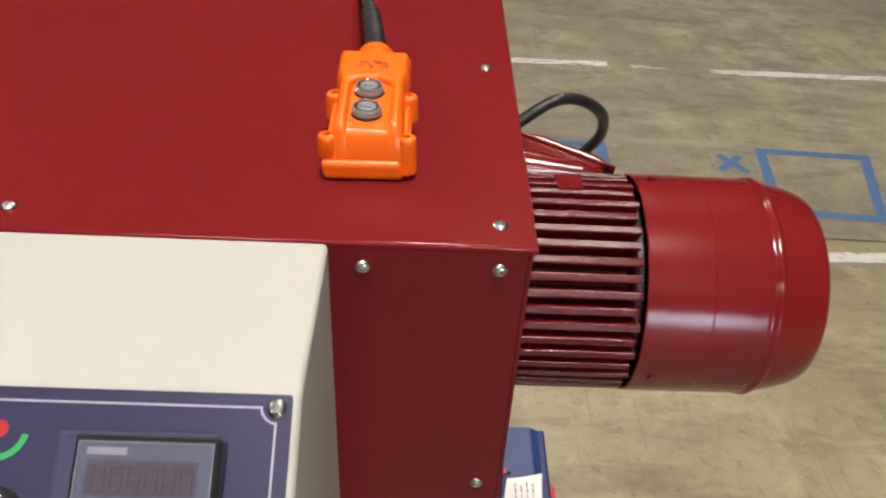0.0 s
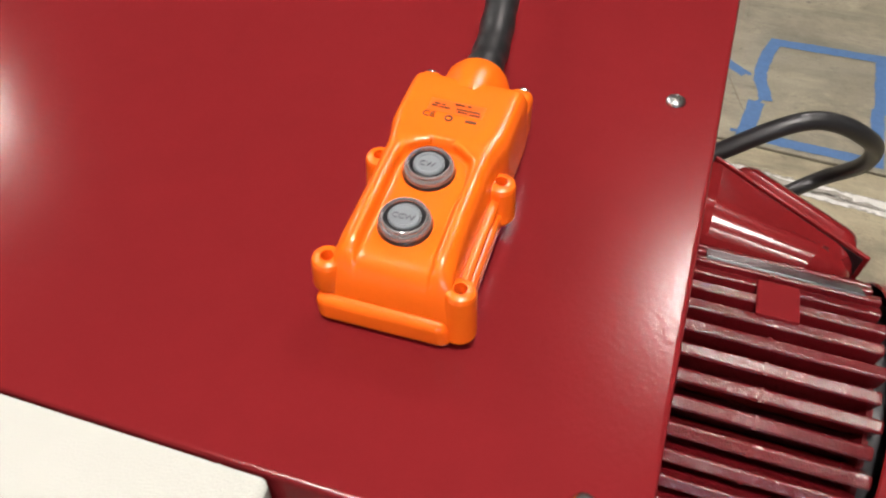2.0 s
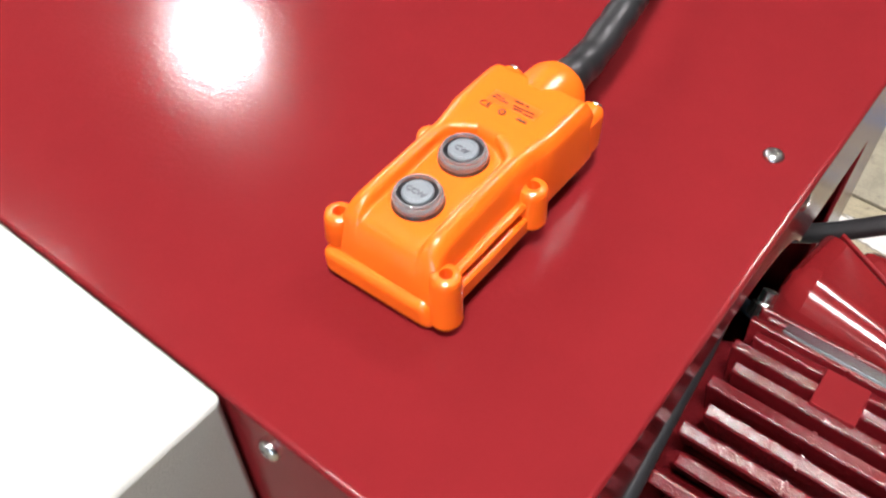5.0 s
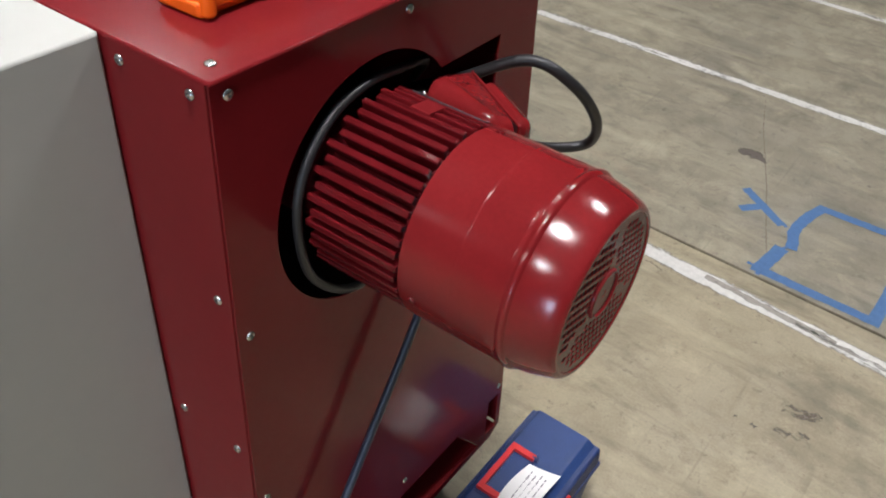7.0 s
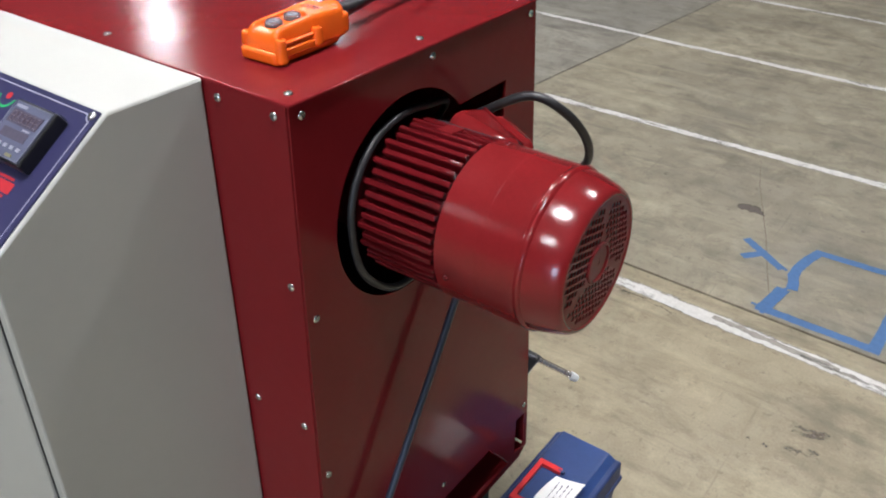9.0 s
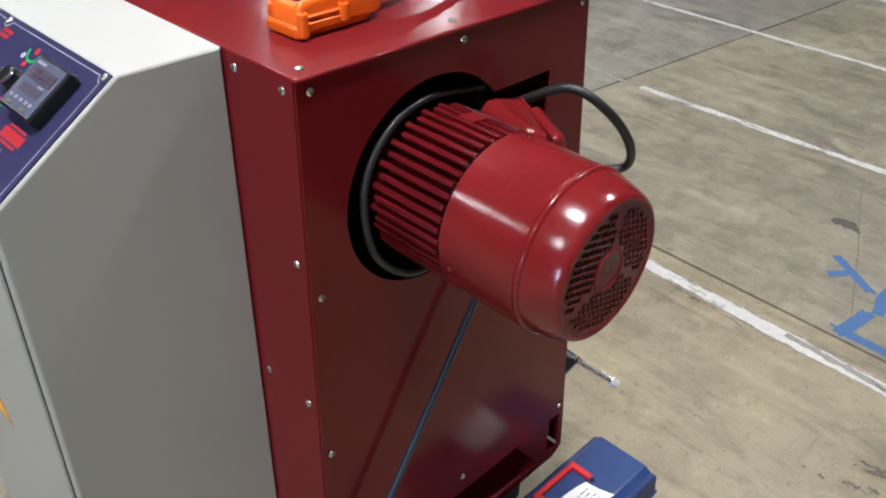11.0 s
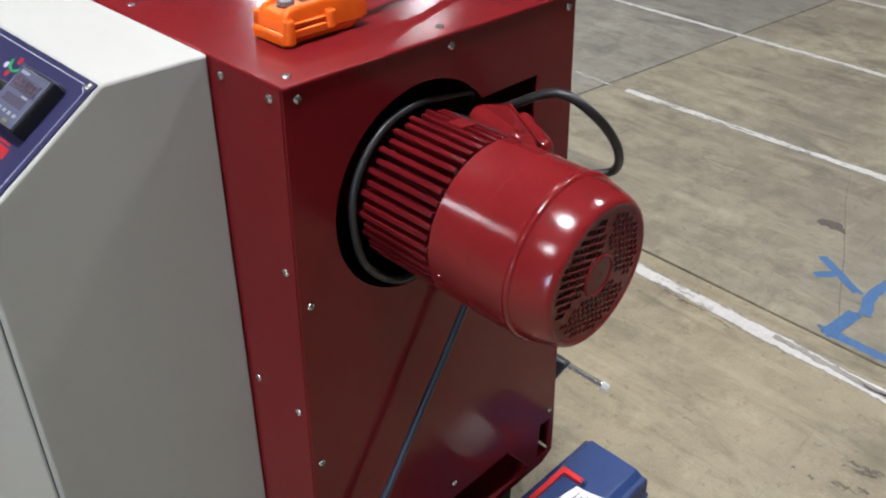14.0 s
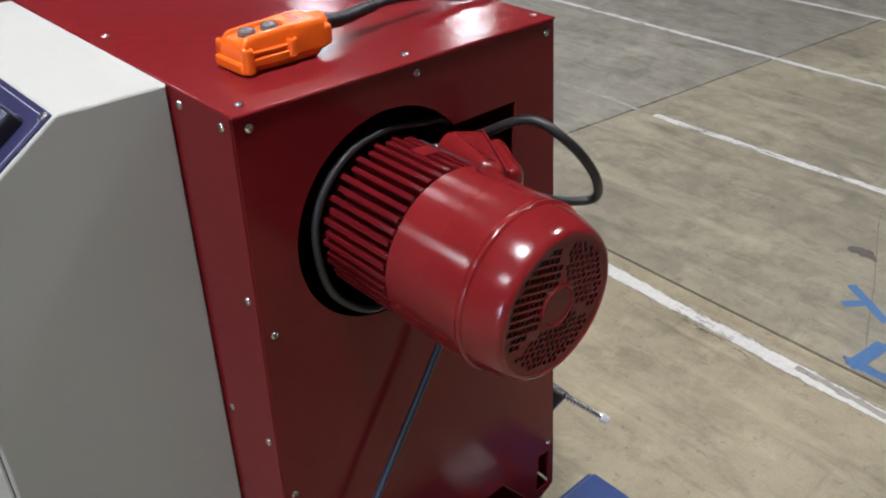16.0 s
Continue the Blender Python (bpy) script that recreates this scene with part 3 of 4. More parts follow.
    bmesh.ops.create_cube(bm, size=1, matrix=Matrix.LocRotScale((0.0640, 0, 0.1005), None, (0.0022, 0.0088, 0.0272)))
    return mesh_of(bm, "fin", M_RED_MOTOR)


FINS = 44
LONG_FIN, SHORT_FIN = fin_mesh(0.003, 0.1315), fin_mesh(0.010, 0.1290)
for i in range(FINS):
    share("fin", SHORT_FIN if i % 2 == 0 else LONG_FIN, motor, Matrix.Rotation(2 * math.pi * i / FINS + radians(0.2), 4, "X"))
part("gap_ring", bm_lathe([(0.1275, 0.085), (0.1275, 0.1010), (0.160, 0.1010), (0.160, 0.085)], 64), M_BLACKP, motor, "dark gap behind the fan cover")
cover = part("fan_cover", bm_lathe([(0.1350, 0.1128), (0.1344, 0.1140), (0.1354, 0.1150), (0.1985, 0.1150), (0.2005, 0.11465), (0.252, 0.1147), (0.2560, 0.1140), (0.2580, 0.1146), (0.2600, 0.1160), (0.2630, 0.1163), (0.2655, 0.1150), (0.2672, 0.1126),
                                    (0.2720, 0.1120), (0.2800, 0.1106), (0.2890, 0.1086), (0.2970, 0.1065), (0.3040, 0.1043), (0.3100, 0.1019), (0.3145, 0.0993), (0.3167, 0.0965), (0.3172, 0.0945), (0.3168, 0.0925), (0.3155, 0.0918), (0.3125, 0.0925),
                                    (0.300, 0.1005), (0.285, 0.1060), (0.270, 0.1090)], 96, closed=True), M_RED_COVER, motor, "smooth red fan cover with a domed end")
# the guard: round holes in two fields, square ones in rows in the third, solid spokes between
GX = 0.3154
SPOKES = (83, 207, 330)
guard_holes = []


def in_field(cx, cy, first, last):
    rad, ang = math.hypot(cx, cy), math.degrees(math.atan2(cy, cx)) % 360
    if not 0.0320 < rad < 0.0845 or not first <= ang + (360 if ang < first else 0) <= last:
        return False
    return all(rad * abs(math.sin(radians(ang - s))) > 0.0062 or math.cos(radians(ang - s)) < 0 for s in SPOKES)


cr, sr = math.cos(radians(-15)), math.sin(radians(-15))
for row in range(-12, 13):
    for col in range(-12, 13):
        u, v = (col + 0.5) * 0.0094, row * 0.0106
        cx, cy = u * cr - v * sr, u * sr + v * cr
        if in_field(cx, cy, SPOKES[0], SPOKES[1]):
            guard_holes.append([(cx + a * cr - b * sr, cy + a * sr + b * cr) for a, b in ((-0.0043, -0.0035), (0.0043, -0.0035), (0.0043, 0.0035), (-0.0043, 0.0035))])
for row in range(-15, 16):
    for col in range(-15, 16):
        u, v = (col + 0.5 * (row % 2)) * 0.0100, row * 0.0100 * 0.866
        cx, cy = u * cr - v * sr, u * sr + v * cr
        if in_field(cx, cy, SPOKES[1], SPOKES[0] + 360):
            guard_holes.append(circle(cx, cy, 0.0040, 10))
part("grille", bm_sheet(circle(0, 0, 0.0935, 72), guard_holes, 0.0014), M_RED, cover, "perforated red fan guard", m=Matrix.Translation((GX, 0, 0)) @ YZ, smooth=False)
part("hub_plate", bm_sheet(circle(0, 0, 0.0305, 40), (circle(0, 0, 0.0046, 16),), 0.0020), M_RED, cover, "round hub plate with a centre hole", Matrix.Translation((GX + 0.0004, 0, 0)) @ YZ, smooth=False)
part("hub_ring", bm_lathe([(GX - 0.001, 0.0300), (GX + 0.0016, 0.0292), (GX + 0.0026, 0.0276), (GX + 0.0026, 0.0262), (GX + 0.0014, 0.0246), (GX - 0.001, 0.0238)], 44, closed=True), M_RED, cover, "raised ring round the hub")
part("fan", bm_lathe([(0.280, 0.1055), (0.296, 0.1005), (0.300, 0.040), (0.302, 0.020)], 48), M_VOID, motor, "plain disc for the fan, near-black for the shade behind the guard")
for a in (345, 105, 225):
    share("screw", SMALL_SCREW, motor, Matrix.Rotation(radians(a), 4, "X") @ Matrix.Translation((0.153, 0, 0.1150)), "painted cover screw").data = mesh_of(bm_lathe([(0, 0.0045), (0.002, 0.0042), (0.003, 0.003), (0.003, 0.0002)], 12, "z"), "cover_screw", M_RED_MOTOR)
# terminal box at the upper rear, its lid set askew
Y0, Z0 = AXIS_Y, AXIS_Z


def mm(c):
    return [(x, y - Y0, z - Z0) for x, y, z in c]


LID_N = Vector((0.468, 0.881, 0.065)).normalized()


def shifted(c, d):
    return [tuple(Vector(p) + LID_N * d) for p in c]


lid_face = [(0.128, 0.335, 1.062), (0.022, 0.392, 1.052), (0.022, 0.390, 1.148), (0.130, 0.328, 1.143)]
box_back = [(0.111, 0.276, 1.090), (0.006, 0.276, 1.090), (0.002, 0.323, 1.168), (0.110, 0.309, 1.164)]
box_face = [lid_face[0], (0.010, 0.3985, 1.052), (0.008, 0.3975, 1.150), lid_face[3]]
box_bm = bm_hull(mm(box_back) + mm(box_face))
front = max(v.co.dot(LID_N) for v in box_bm.verts) - 0.008
bmesh.ops.bevel(box_bm, geom=[e for e in box_bm.edges if min(v.co.dot(LID_N) for v in e.verts) < front], offset=0.020, segments=8, affect="EDGES", profile=0.5)
tbox = part("terminal_box", box_bm, M_RED_COVER, motor, "red cast terminal box")
seat = [(0.022, 0.2685, 1.1712), (0.121, 0.2665, 1.1718), (0.121, 0.2835, 1.1610), (0.022, 0.2855, 1.1602)]
part("flange_gasket", bm_hull(mm(seat) + [(x, y + 0.0016, z + 0.0018) for x, y, z in mm(seat)], 0.0006, 2), M_GASKET, tbox, "shiny dark grey gasket strip")
lid_mid = sum((Vector(q) for q in lid_face), Vector()) / 4


def grown(c, k):
    return [tuple(lid_mid + (Vector(q) - lid_mid) * k) for q in c]


part("gasket", bm_hull(mm(shifted(lid_face, 0.0004)) + mm(shifted(lid_face, 0.0012)), 0.0002, 1), M_BLACKP, tbox, "black gasket")
part("lid", bm_hull(mm(shifted(grown(lid_face, 1.06), 0.0008)) + mm(shifted(grown(lid_face, 1.06), 0.0040)), 0.0012, 2), M_RED_COVER, tbox, "thin lid flange")
part("lid", bm_hull(mm(shifted(grown(lid_face, 0.90), 0.0040)) + mm(shifted(grown(lid_face, 0.84), 0.032)), 0.0140, 6), M_RED_COVER, tbox, "red rounded lid")
share("flange_bolt", SMALL_SCREW, tbox, Matrix.Translation(Vector(mm([lid_face[0]])[0]) + Vector((-0.002, -0.003, 0.007))) @ (-LID_N).to_track_quat("Z", "Y").to_matrix().to_4x4(), "small bright bolt")
part("nameplate", bm_box(0.0535, 0.0795, -0.0160, 0.0160, 0.100, 0.1152, 0.001), M_RED, motor, "painted-over square nameplate", Matrix.Rotation(radians(-8.6), 4, "X"))
part("gland_bolt", bm_lathe([(0.0, 0.0085), (0.010, 0.0085), (0.012, 0.006), (0.020, 0.006), (0.021, 0.003)], 12, "z"), M_STEEL, motor, "bright steel bolt", Matrix.Translation((0.001, 0.090, 0.056)) @ Matrix.Rotation(radians(-35), 4, "X"))

# ---- cables at the motor ----
lead = tagged(empty("motor_lead"), "thick black cable looping from the cabinet into the terminal box", "cable")
part("cable", bm_tube([(-0.09, 0.40, 1.08), (-0.002, 0.402, 1.129), (0.078, 0.430, 1.172), (0.134, 0.456, 1.146), (0.152, 0.502, 1.084), (0.130, 0.537, 1.024), (0.090, 0.495, 1.020), (0.072, 0.415, 1.060)], 0.0074), M_BLACK, lead)
part("cable_gland", bm_lathe([(0.0, 0.0125), (0.010, 0.0125), (0.011, 0.0105), (0.020, 0.0100), (0.022, 0.0080)], 6, "z"), M_BLACKP, lead, "black cable gland", Matrix.Translation((0.070, 0.398, 1.068)) @ Vector((0.15, 0.85, -0.45)).to_track_quat("Z", "Y").to_matrix().to_4x4())
ring = tagged(empty("looped_cable"), "black cable looped round the motor inside the opening", "cable")
part("cable", bm_tube([(-0.09, 0.42, 1.09), (-0.034, 0.368, 1.155), (-0.018, 0.298, 1.176), (-0.008, 0.228, 1.188), (-0.003, 0.162, 1.175), (0.000, 0.115, 1.131), (0.001, 0.099, 1.071), (0.002, 0.113, 0.989), (0.006, 0.156, 0.937), (0.006, 0.205, 0.916), (-0.01, 0.260, 0.918), (-0.09, 0.33, 0.95)], 0.0058), M_BLACK, ring)
drop = tagged(empty("hanging_cable"), "black cable hanging from the motor opening down to the floor", "cable")
part("cable", bm_tube([(-0.09, 0.42, 1.00), (-0.01, 0.41, 1.01), (0.030, 0.375, 0.955), (0.036, 0.284, 0.80), (0.036, 0.165, 0.60), (0.036, 0.060, 0.42), (0.040, -0.03, 0.24), (0.055, -0.10, 0.06), (0.085, -0.17, 0.007), (0.16, -0.30, 0.007)], 0.0063), M_CABLE, drop)

# ---- grey control cabinet ----
cabinet = tagged(empty("control_cabinet"), "light grey powder-coated control cabinet with sloped navy panel", "cabinet")
prof = [(-0.002, 0.03), (GREY_Y2, 0.03), (GREY_Y2, GREY_Z2), (GREY_Y1, TOP - 0.001), (-0.002, TOP - 0.001)]
bm = bmesh.new()
lo = [bm.verts.new((GREY_L, y, z)) for y, z in prof]
hi = [bm.verts.new((GREY_R + 0.0045 * (TOP - z) / TOP, y, z)) for y, z in prof]   # its right side leans out a little to the foot
bm.faces.new(lo)
bm.faces.new(hi)
for i in range(5):
    bm.faces.new((lo[i], lo[(i + 1) % 5], hi[(i + 1) % 5], hi[i]))
bmesh.ops.recalc_face_normals(bm, faces=bm.faces)
bmesh.ops.bevel(bm, geom=[e for e in bm.edges if max(v.co.y for v in e.verts) < -0.01 or abs(e.verts[0].co.x - e.verts[1].co.x) < 0.01], offset=0.0032, segments=3, affect="EDGES", profile=0.5)
part("body", bm, M_GREY, cabinet)
part("plinth", bm_box(GREY_L + 0.02, GREY_R - 0.02, GREY_Y2 + 0.03, -0.03, 0.0, 0.03), M_DARK, cabinet, "black plinth")
DOOR_TOP = 1.127
part("door_gap", bm_box(GREY_L + 0.016, GREY_R - 0.015, GREY_Y2 - 0.0012, GREY_Y2 + 0.004, 0.082, DOOR_TOP + 0.004), M_DARK, cabinet, "dark joint round the door")
door = part("door", bm_box(GREY_L + 0.019, GREY_R - 0.018, GREY_Y2 - 0.0045, GREY_Y2 + 0.002, 0.085, DOOR_TOP, 0.0018), M_GREY, cabinet, "flat grey cabinet door")
DY = GREY_Y2 - 0.0045
part("main_switch", bm_lathe([(0, 0.024), (0.006, 0.024), (0.008, 0.018), (0.024, 0.016), (0.026, 0.012)], 28, "z"), M_GASKET, door, "dark rotary main switch", Matrix.Translation((-0.612, DY, 0.815)) @ FRONT)
# sticker and warning sign on the door; sheet x to world x, sheet y to world z
XZ = Matrix(((1, 0, 0, 0), (0, 0, -1, 0), (0, 1, 0, 0), (0, 0, 0, 1)))
sign = part("warning_sign", bm_sheet([(-0.519, 0.675), (-0.370, 0.675), (-0.446, 0.809)], (), 0.0008), M_AMBER, door, "yellow electric shock warning triangle", Matrix.Translation((0, DY - 0.0006, 0)) @ XZ, smooth=False)
part("sign_face", bm_sheet([(-0.510, 0.680), (-0.380, 0.680), (-0.446, 0.798)], (), 0.0006), M_YELLOW, sign, m=Matrix.Translation((0, 0, 0.0006)), smooth=False)
part("lightning_bolt", bm_sheet([(-0.444, 0.775), (-0.454, 0.722), (-0.444, 0.726), (-0.449, 0.688), (-0.434, 0.737), (-0.443, 0.733), (-0.439, 0.775)], (), 0.0006), M_BROWN, sign, m=Matrix.Translation((0, 0, 0.0012)), smooth=False)
sticker = part("sticker", bm_sheet([(-0.500, 0.932), (-0.372, 0.932), (-0.372, 1.024), (-0.500, 1.024)], (), 0.0006), M_PAPER, door, "white instruction sticker with a brown band", Matrix.Translation((0.012, DY - 0.0006, 0.013)) @ XZ, smooth=False)
part("band", bm_sheet([(-0.440, 1.000), (-0.376, 1.000), (-0.376, 1.020), (-0.440, 1.020)], (), 0.0006), M_BROWN, sticker, m=Matrix.Translation((0, 0, 0.0006)), smooth=False)
part("drawing", bm_sheet(circle(-0.466, 0.985, 0.024, 24), (circle(-0.466, 0.985, 0.018, 24),), 0.0006), M_INK, sticker, m=Matrix.Translation((0, 0, 0.0006)), smooth=False)
for k in range(6):
    part("text_bar", bm_sheet([(-0.436, 0.984 - 0.008 * k), (-0.382 - 0.006 * (k % 3), 0.984 - 0.008 * k), (-0.382 - 0.006 * (k % 3), 0.986 - 0.008 * k), (-0.436, 0.986 - 0.008 * k)], (), 0.0005), M_INK, sticker, m=Matrix.Translation((0, 0, 0.0006)), smooth=False)

# the sloped panel: its own axes are x across, y up the slope, z out of it, from the slope's upper right corner
down = Vector((0, GREY_Y2 - GREY_Y1, GREY_Z2 - (TOP - 0.001)))
SL = down.length
down.normalize()
outw = Vector((1, 0, 0)).cross(-down).normalized()
PANEL = Matrix(((1, 0, outw.x, 0), (0, -down.y, outw.y, GREY_Y1), (0, -down.z, outw.z, TOP - 0.001), (0, 0, 0, 1)))
PX0, PX1, PV0, PV1 = GREY_L + 0.008, GREY_R - 0.0045, -(SL - 0.0035), -0.0025
panel = part("control_panel", bm_sheet(rounded(PX0, PX1, PV0, PV1, 0.002), (), 0.0022), M_NAVY, cabinet, "navy printed control panel plate", PANEL @ Matrix.Translation((0, 0, 0.0022)), smooth=False)


def on_panel(x, v, lift=0.0):
    return Matrix.Translation((x, -v, lift))


def strip(x0, x1, y0, y1, mat=M_LILAC, name="border_line"):
    part(name, bm_sheet([(x0, y0), (x1, y0), (x1, y1), (x0, y1)], (), 0.0004), mat, panel, m=Matrix.Translation((0, 0, 0.0004)), smooth=False)


bx0, bx1, by0, by1, nr = PX0 + 0.008, PX1 - 0.008, PV0 + 0.007, PV1 - 0.007, 0.010
LW = 0.0013
strip(bx0 + nr, -0.420 - nr, by1 - LW, by1)
strip(-0.420 + nr, bx1 - nr, by1 - LW, by1)
strip(bx0 + nr, bx1 - nr, by0, by0 + LW)
strip(bx0, bx0 + LW, by0 + nr, by1 - nr)
strip(bx1 - LW, bx1, by0 + nr, by1 - nr)


def arc(name, cx, cy, r, w, a0, a1, mat, parent, lift=0.0004, thick=0.0004):
    pts = circle(cx, cy, r + w / 2, 14, a0, a1) + circle(cx, cy, r - w / 2, 14, a1, a0)
    return part(name, bm_sheet(pts, (), thick), mat, parent, m=Matrix.Translation((0, 0, lift)), smooth=False)


for cx, cy, a in ((bx1, by1, 180), (bx0, by1, 270), (bx0, by0, 0), (bx1, by0, 90)):
    arc("border_line", cx, cy, nr - LW / 2, LW, a, a + 90, M_LILAC, panel)
arc("border_line", -0.420, by1, nr - LW / 2, LW, 180, 360, M_LILAC, panel)
for sx, sv in ((PX1 - 0.0085, 0.0105), (PX1 - 0.0085, SL - 0.0105), (-0.420, 0.0100), (PX0 + 0.0085, 0.0105), (PX0 + 0.0085, SL - 0.0105)):
    share("screw", SCREW, panel, on_panel(sx, sv), "bright dome-head panel screw")


def words(text, x, v, size, mat=M_WHITE, name="lettering"):
    part(name, bm_text(text, size), mat, panel, m=on_panel(x, v, 0.0004), smooth=False)


words("BENDING", -0.476, 0.021, 0.0105)
words("ROLL", -0.476, 0.033, 0.0105)
words("ROTATION CONTROL", -0.404, 0.097, 0.0085)
words("HAND  PANEL", -0.404, 0.110, 0.0085)


def bars(x, v, w, h, n, mat, name="text_bar"):
    for k in range(n):
        y = -v + h / 2 - h * (k + 0.5) / n
        ww = w * (1.0 if k % 2 == 0 else 0.82) / 2
        strip(x - ww, x + ww, y - h * 0.32 / n, y + h * 0.32 / n, mat, name)


bars(-0.404, 0.027, 0.030, 0.016, 2, M_REDP)
# makers' marks: plain red block with bands, and a pale triangle over a bar
strip(-0.249, -0.195, -0.1335, -0.1195, M_REDP, "logo_block")
strip(-0.243, -0.201, -0.1395, -0.1360, M_REDP, "logo_bar")
strip(-0.243, -0.201, -0.1170, -0.1140, M_REDP, "logo_bar")
part("logo_triangle", bm_sheet([(-0.2375, -0.172), (-0.2065, -0.172), (-0.222, -0.145)], ([(-0.2255, -0.1705), (-0.2185, -0.1705), (-0.222, -0.1640)],), 0.0004), M_LILAC, panel, m=Matrix.Translation((0, 0, 0.0004)), smooth=False)
strip(-0.247, -0.197, -0.1840, -0.1780, M_LILAC, "logo_bar")
strip(-0.244, -0.200, -0.1905, -0.1890, M_LILAC, "logo_bar")


def dot(x, v, r, mat):
    part("printed_mark", bm_sheet(circle(x, -v, r, 16), (), 0.0004), mat, panel, m=Matrix.Translation((0, 0, 0.0004)), smooth=False)


for x, v in ((-0.312, 0.027), (-0.304, 0.103)):
    arc("printed_arc", x, -v + 0.001, 0.0160, 0.0036, 185, 350, M_GREENP, panel)
    dot(x + 0.001, v - 0.001, 0.0050, M_REDP)
    dot(x - 0.020, v + 0.012, 0.0044, M_LILAC)
    dot(x - 0.005, v + 0.021, 0.0046, M_REDP)
for x in (-0.539, -0.612):
    dot(x, 0.0305, 0.0050, M_LILAC)
    dot(x - 0.007, 0.0465, 0.0048, M_REDP)
    dot(x + 0.003, 0.0535, 0.0046, M_LILAC)


def push_button(x, v, cap_mat, label, tall=0.012, r=0.0115):
    b = part("push_button", bm_lathe([(0, r + 0.0035), (0.002, r + 0.0035), (0.004, r + 0.002), (tall - 0.003, r + 0.001), (tall - 0.004, r - 0.0015)], 32, "z"), M_BLACKP, cabinet, label, PANEL @ on_panel(x, v, 0.0022))
    part("chrome_ring", bm_lathe([(tall - 0.0030, r + 0.0008), (tall - 0.0006, r + 0.0011), (tall - 0.0001, r + 0.0006), (tall - 0.0004, r + 0.0001), (tall - 0.0030, r - 0.0001)], 32, "z", closed=True), M_STEEL, b, "chrome ring")
    part("cap", bm_lathe([(tall - 0.004, r - 0.0003), (tall - 0.0008, r - 0.0004), (tall + 0.0002, r - 0.0016), (tall + 0.0010, r - 0.005), (tall + 0.0012, 0.0002)], 28, "z"), cap_mat, b)


push_button(-0.305, 0.072, M_BLACKP, "black push button in a chrome ring", 0.016)
push_button(-0.305, 0.148, M_BLACKP, "black push button in a chrome ring", 0.016)
wb = part("push_button", bm_lathe([(0, 0.0150), (0.002, 0.0150), (0.004, 0.0128), (0.013, 0.0120), (0.014, 0.010)], 32, "z"), M_BLACKP, cabinet, "white mushroom push button", PANEL @ on_panel(-0.394, 0.075, 0.0022))
part("cap", bm_lathe([(0.012, 0.0090), (0.0135, 0.0135), (0.0185, 0.0146), (0.0230, 0.0125), (0.0250, 0.0072), (0.0256, 0.0002)], 20, "z"), M_PAPER, wb, "white domed cap")
push_button(-0.394, 0.150, M_BLACKP, "black push button in a chrome ring", 0.016)
push_button(-0.545, 0.075, M_BLACKP, "black push button in a chrome ring", 0.016)
sw = part("selector_switch", bm_lathe([(0, 0.015), (0.003, 0.015), (0.010, 0.013), (0.012, 0.012)], 28, "z"), M_STEEL, cabinet, "black selector switch", PANEL @ on_panel(-0.476, 0.078, 0.0022))
part("lever", bm_box(-0.005, 0.005, -0.014, 0.014, 0.010, 0.026, 0.002), M_BLACKP, sw)
es = part("emergency_stop", bm_lathe([(0, 0.030), (0.001, 0.030), (0.0012, 0.014)], 32, "z"), M_YELLOW, cabinet, "yellow ring with a red mushroom button", PANEL @ on_panel(-0.470, 0.152, 0.0022))
part("mushroom", bm_lathe([(0.001, 0.010), (0.012, 0.010), (0.014, 0.018), (0.020, 0.019), (0.025, 0.013), (0.026, 0.0002)], 32, "z"), M_REDL, es, "red mushroom head")

# digital meter
MX0, MX1, MV0, MV1, MH = -0.262, -0.184, 0.029, 0.104, 0.019
meter = part("digital_meter", bm_box(MX0, MX1, -MV1, -MV0, 0.0, MH, 0.0025), M_BLACKP, cabinet, "blue-grey digital counter in a black frame", PANEL @ Matrix.Translation((0, 0, 0.0022)))
part("face", bm_box(MX0 + 0.003, MX1 - 0.003, -MV1 + 0.003, -MV0 - 0.003, MH - 0.002, MH + 0.0012, 0.0008), M_LCD, meter, "blue-grey meter face, paled for the clear cover's haze")
part("display", bm_box(MX0 + 0.009, MX1 - 0.011, -MV0 - 0.031, -MV0 - 0.013, MH, MH + 0.0018), M_LED, meter, "dark unlit display, paled for the clear cover's haze")
part("display", bm_box(MX0 + 0.014, MX1 - 0.016, -MV0 - 0.049, -MV0 - 0.037, MH, MH + 0.0018), M_LED, meter, "dark unlit display, paled for the clear cover's haze")
for k in range(6):
    x0 = MX0 + 0.012 + 0.0092 * k
    for y0, y1, u0, u1 in ((-0.0165, -0.0155, 0.001, 0.006), (-0.0225, -0.0215, 0.001, 0.006), (-0.0285, -0.0275, 0.001, 0.006), (-0.028, -0.016, 0.0, 0.001), (-0.028, -0.016, 0.006, 0.007)):
        part("digit_segment", bm_box(x0 + u0, x0 + u1, -MV0 + y0, -MV0 + y1, MH + 0.0016, MH + 0.0022), M_DIGIT, meter, smooth=False)
part("text_bar", bm_box(MX0 + 0.008, MX0 + 0.029, -MV0 - 0.0105, -MV0 - 0.0065, MH, MH + 0.0016), M_KEY, meter, smooth=False)
part("text_bar", bm_box(MX0 + 0.046, MX0 + 0.060, -MV0 - 0.0355, -MV0 - 0.033, MH, MH + 0.0016), M_KEY, meter, smooth=False)
for k in range(5):
    part("key", bm_box(MX0 + 0.009 + 0.0125 * k, MX0 + 0.016 + 0.0125 * k, -MV0 - 0.060, -MV0 - 0.0555, MH, MH + 0.0022, 0.0005), M_KEY, meter)
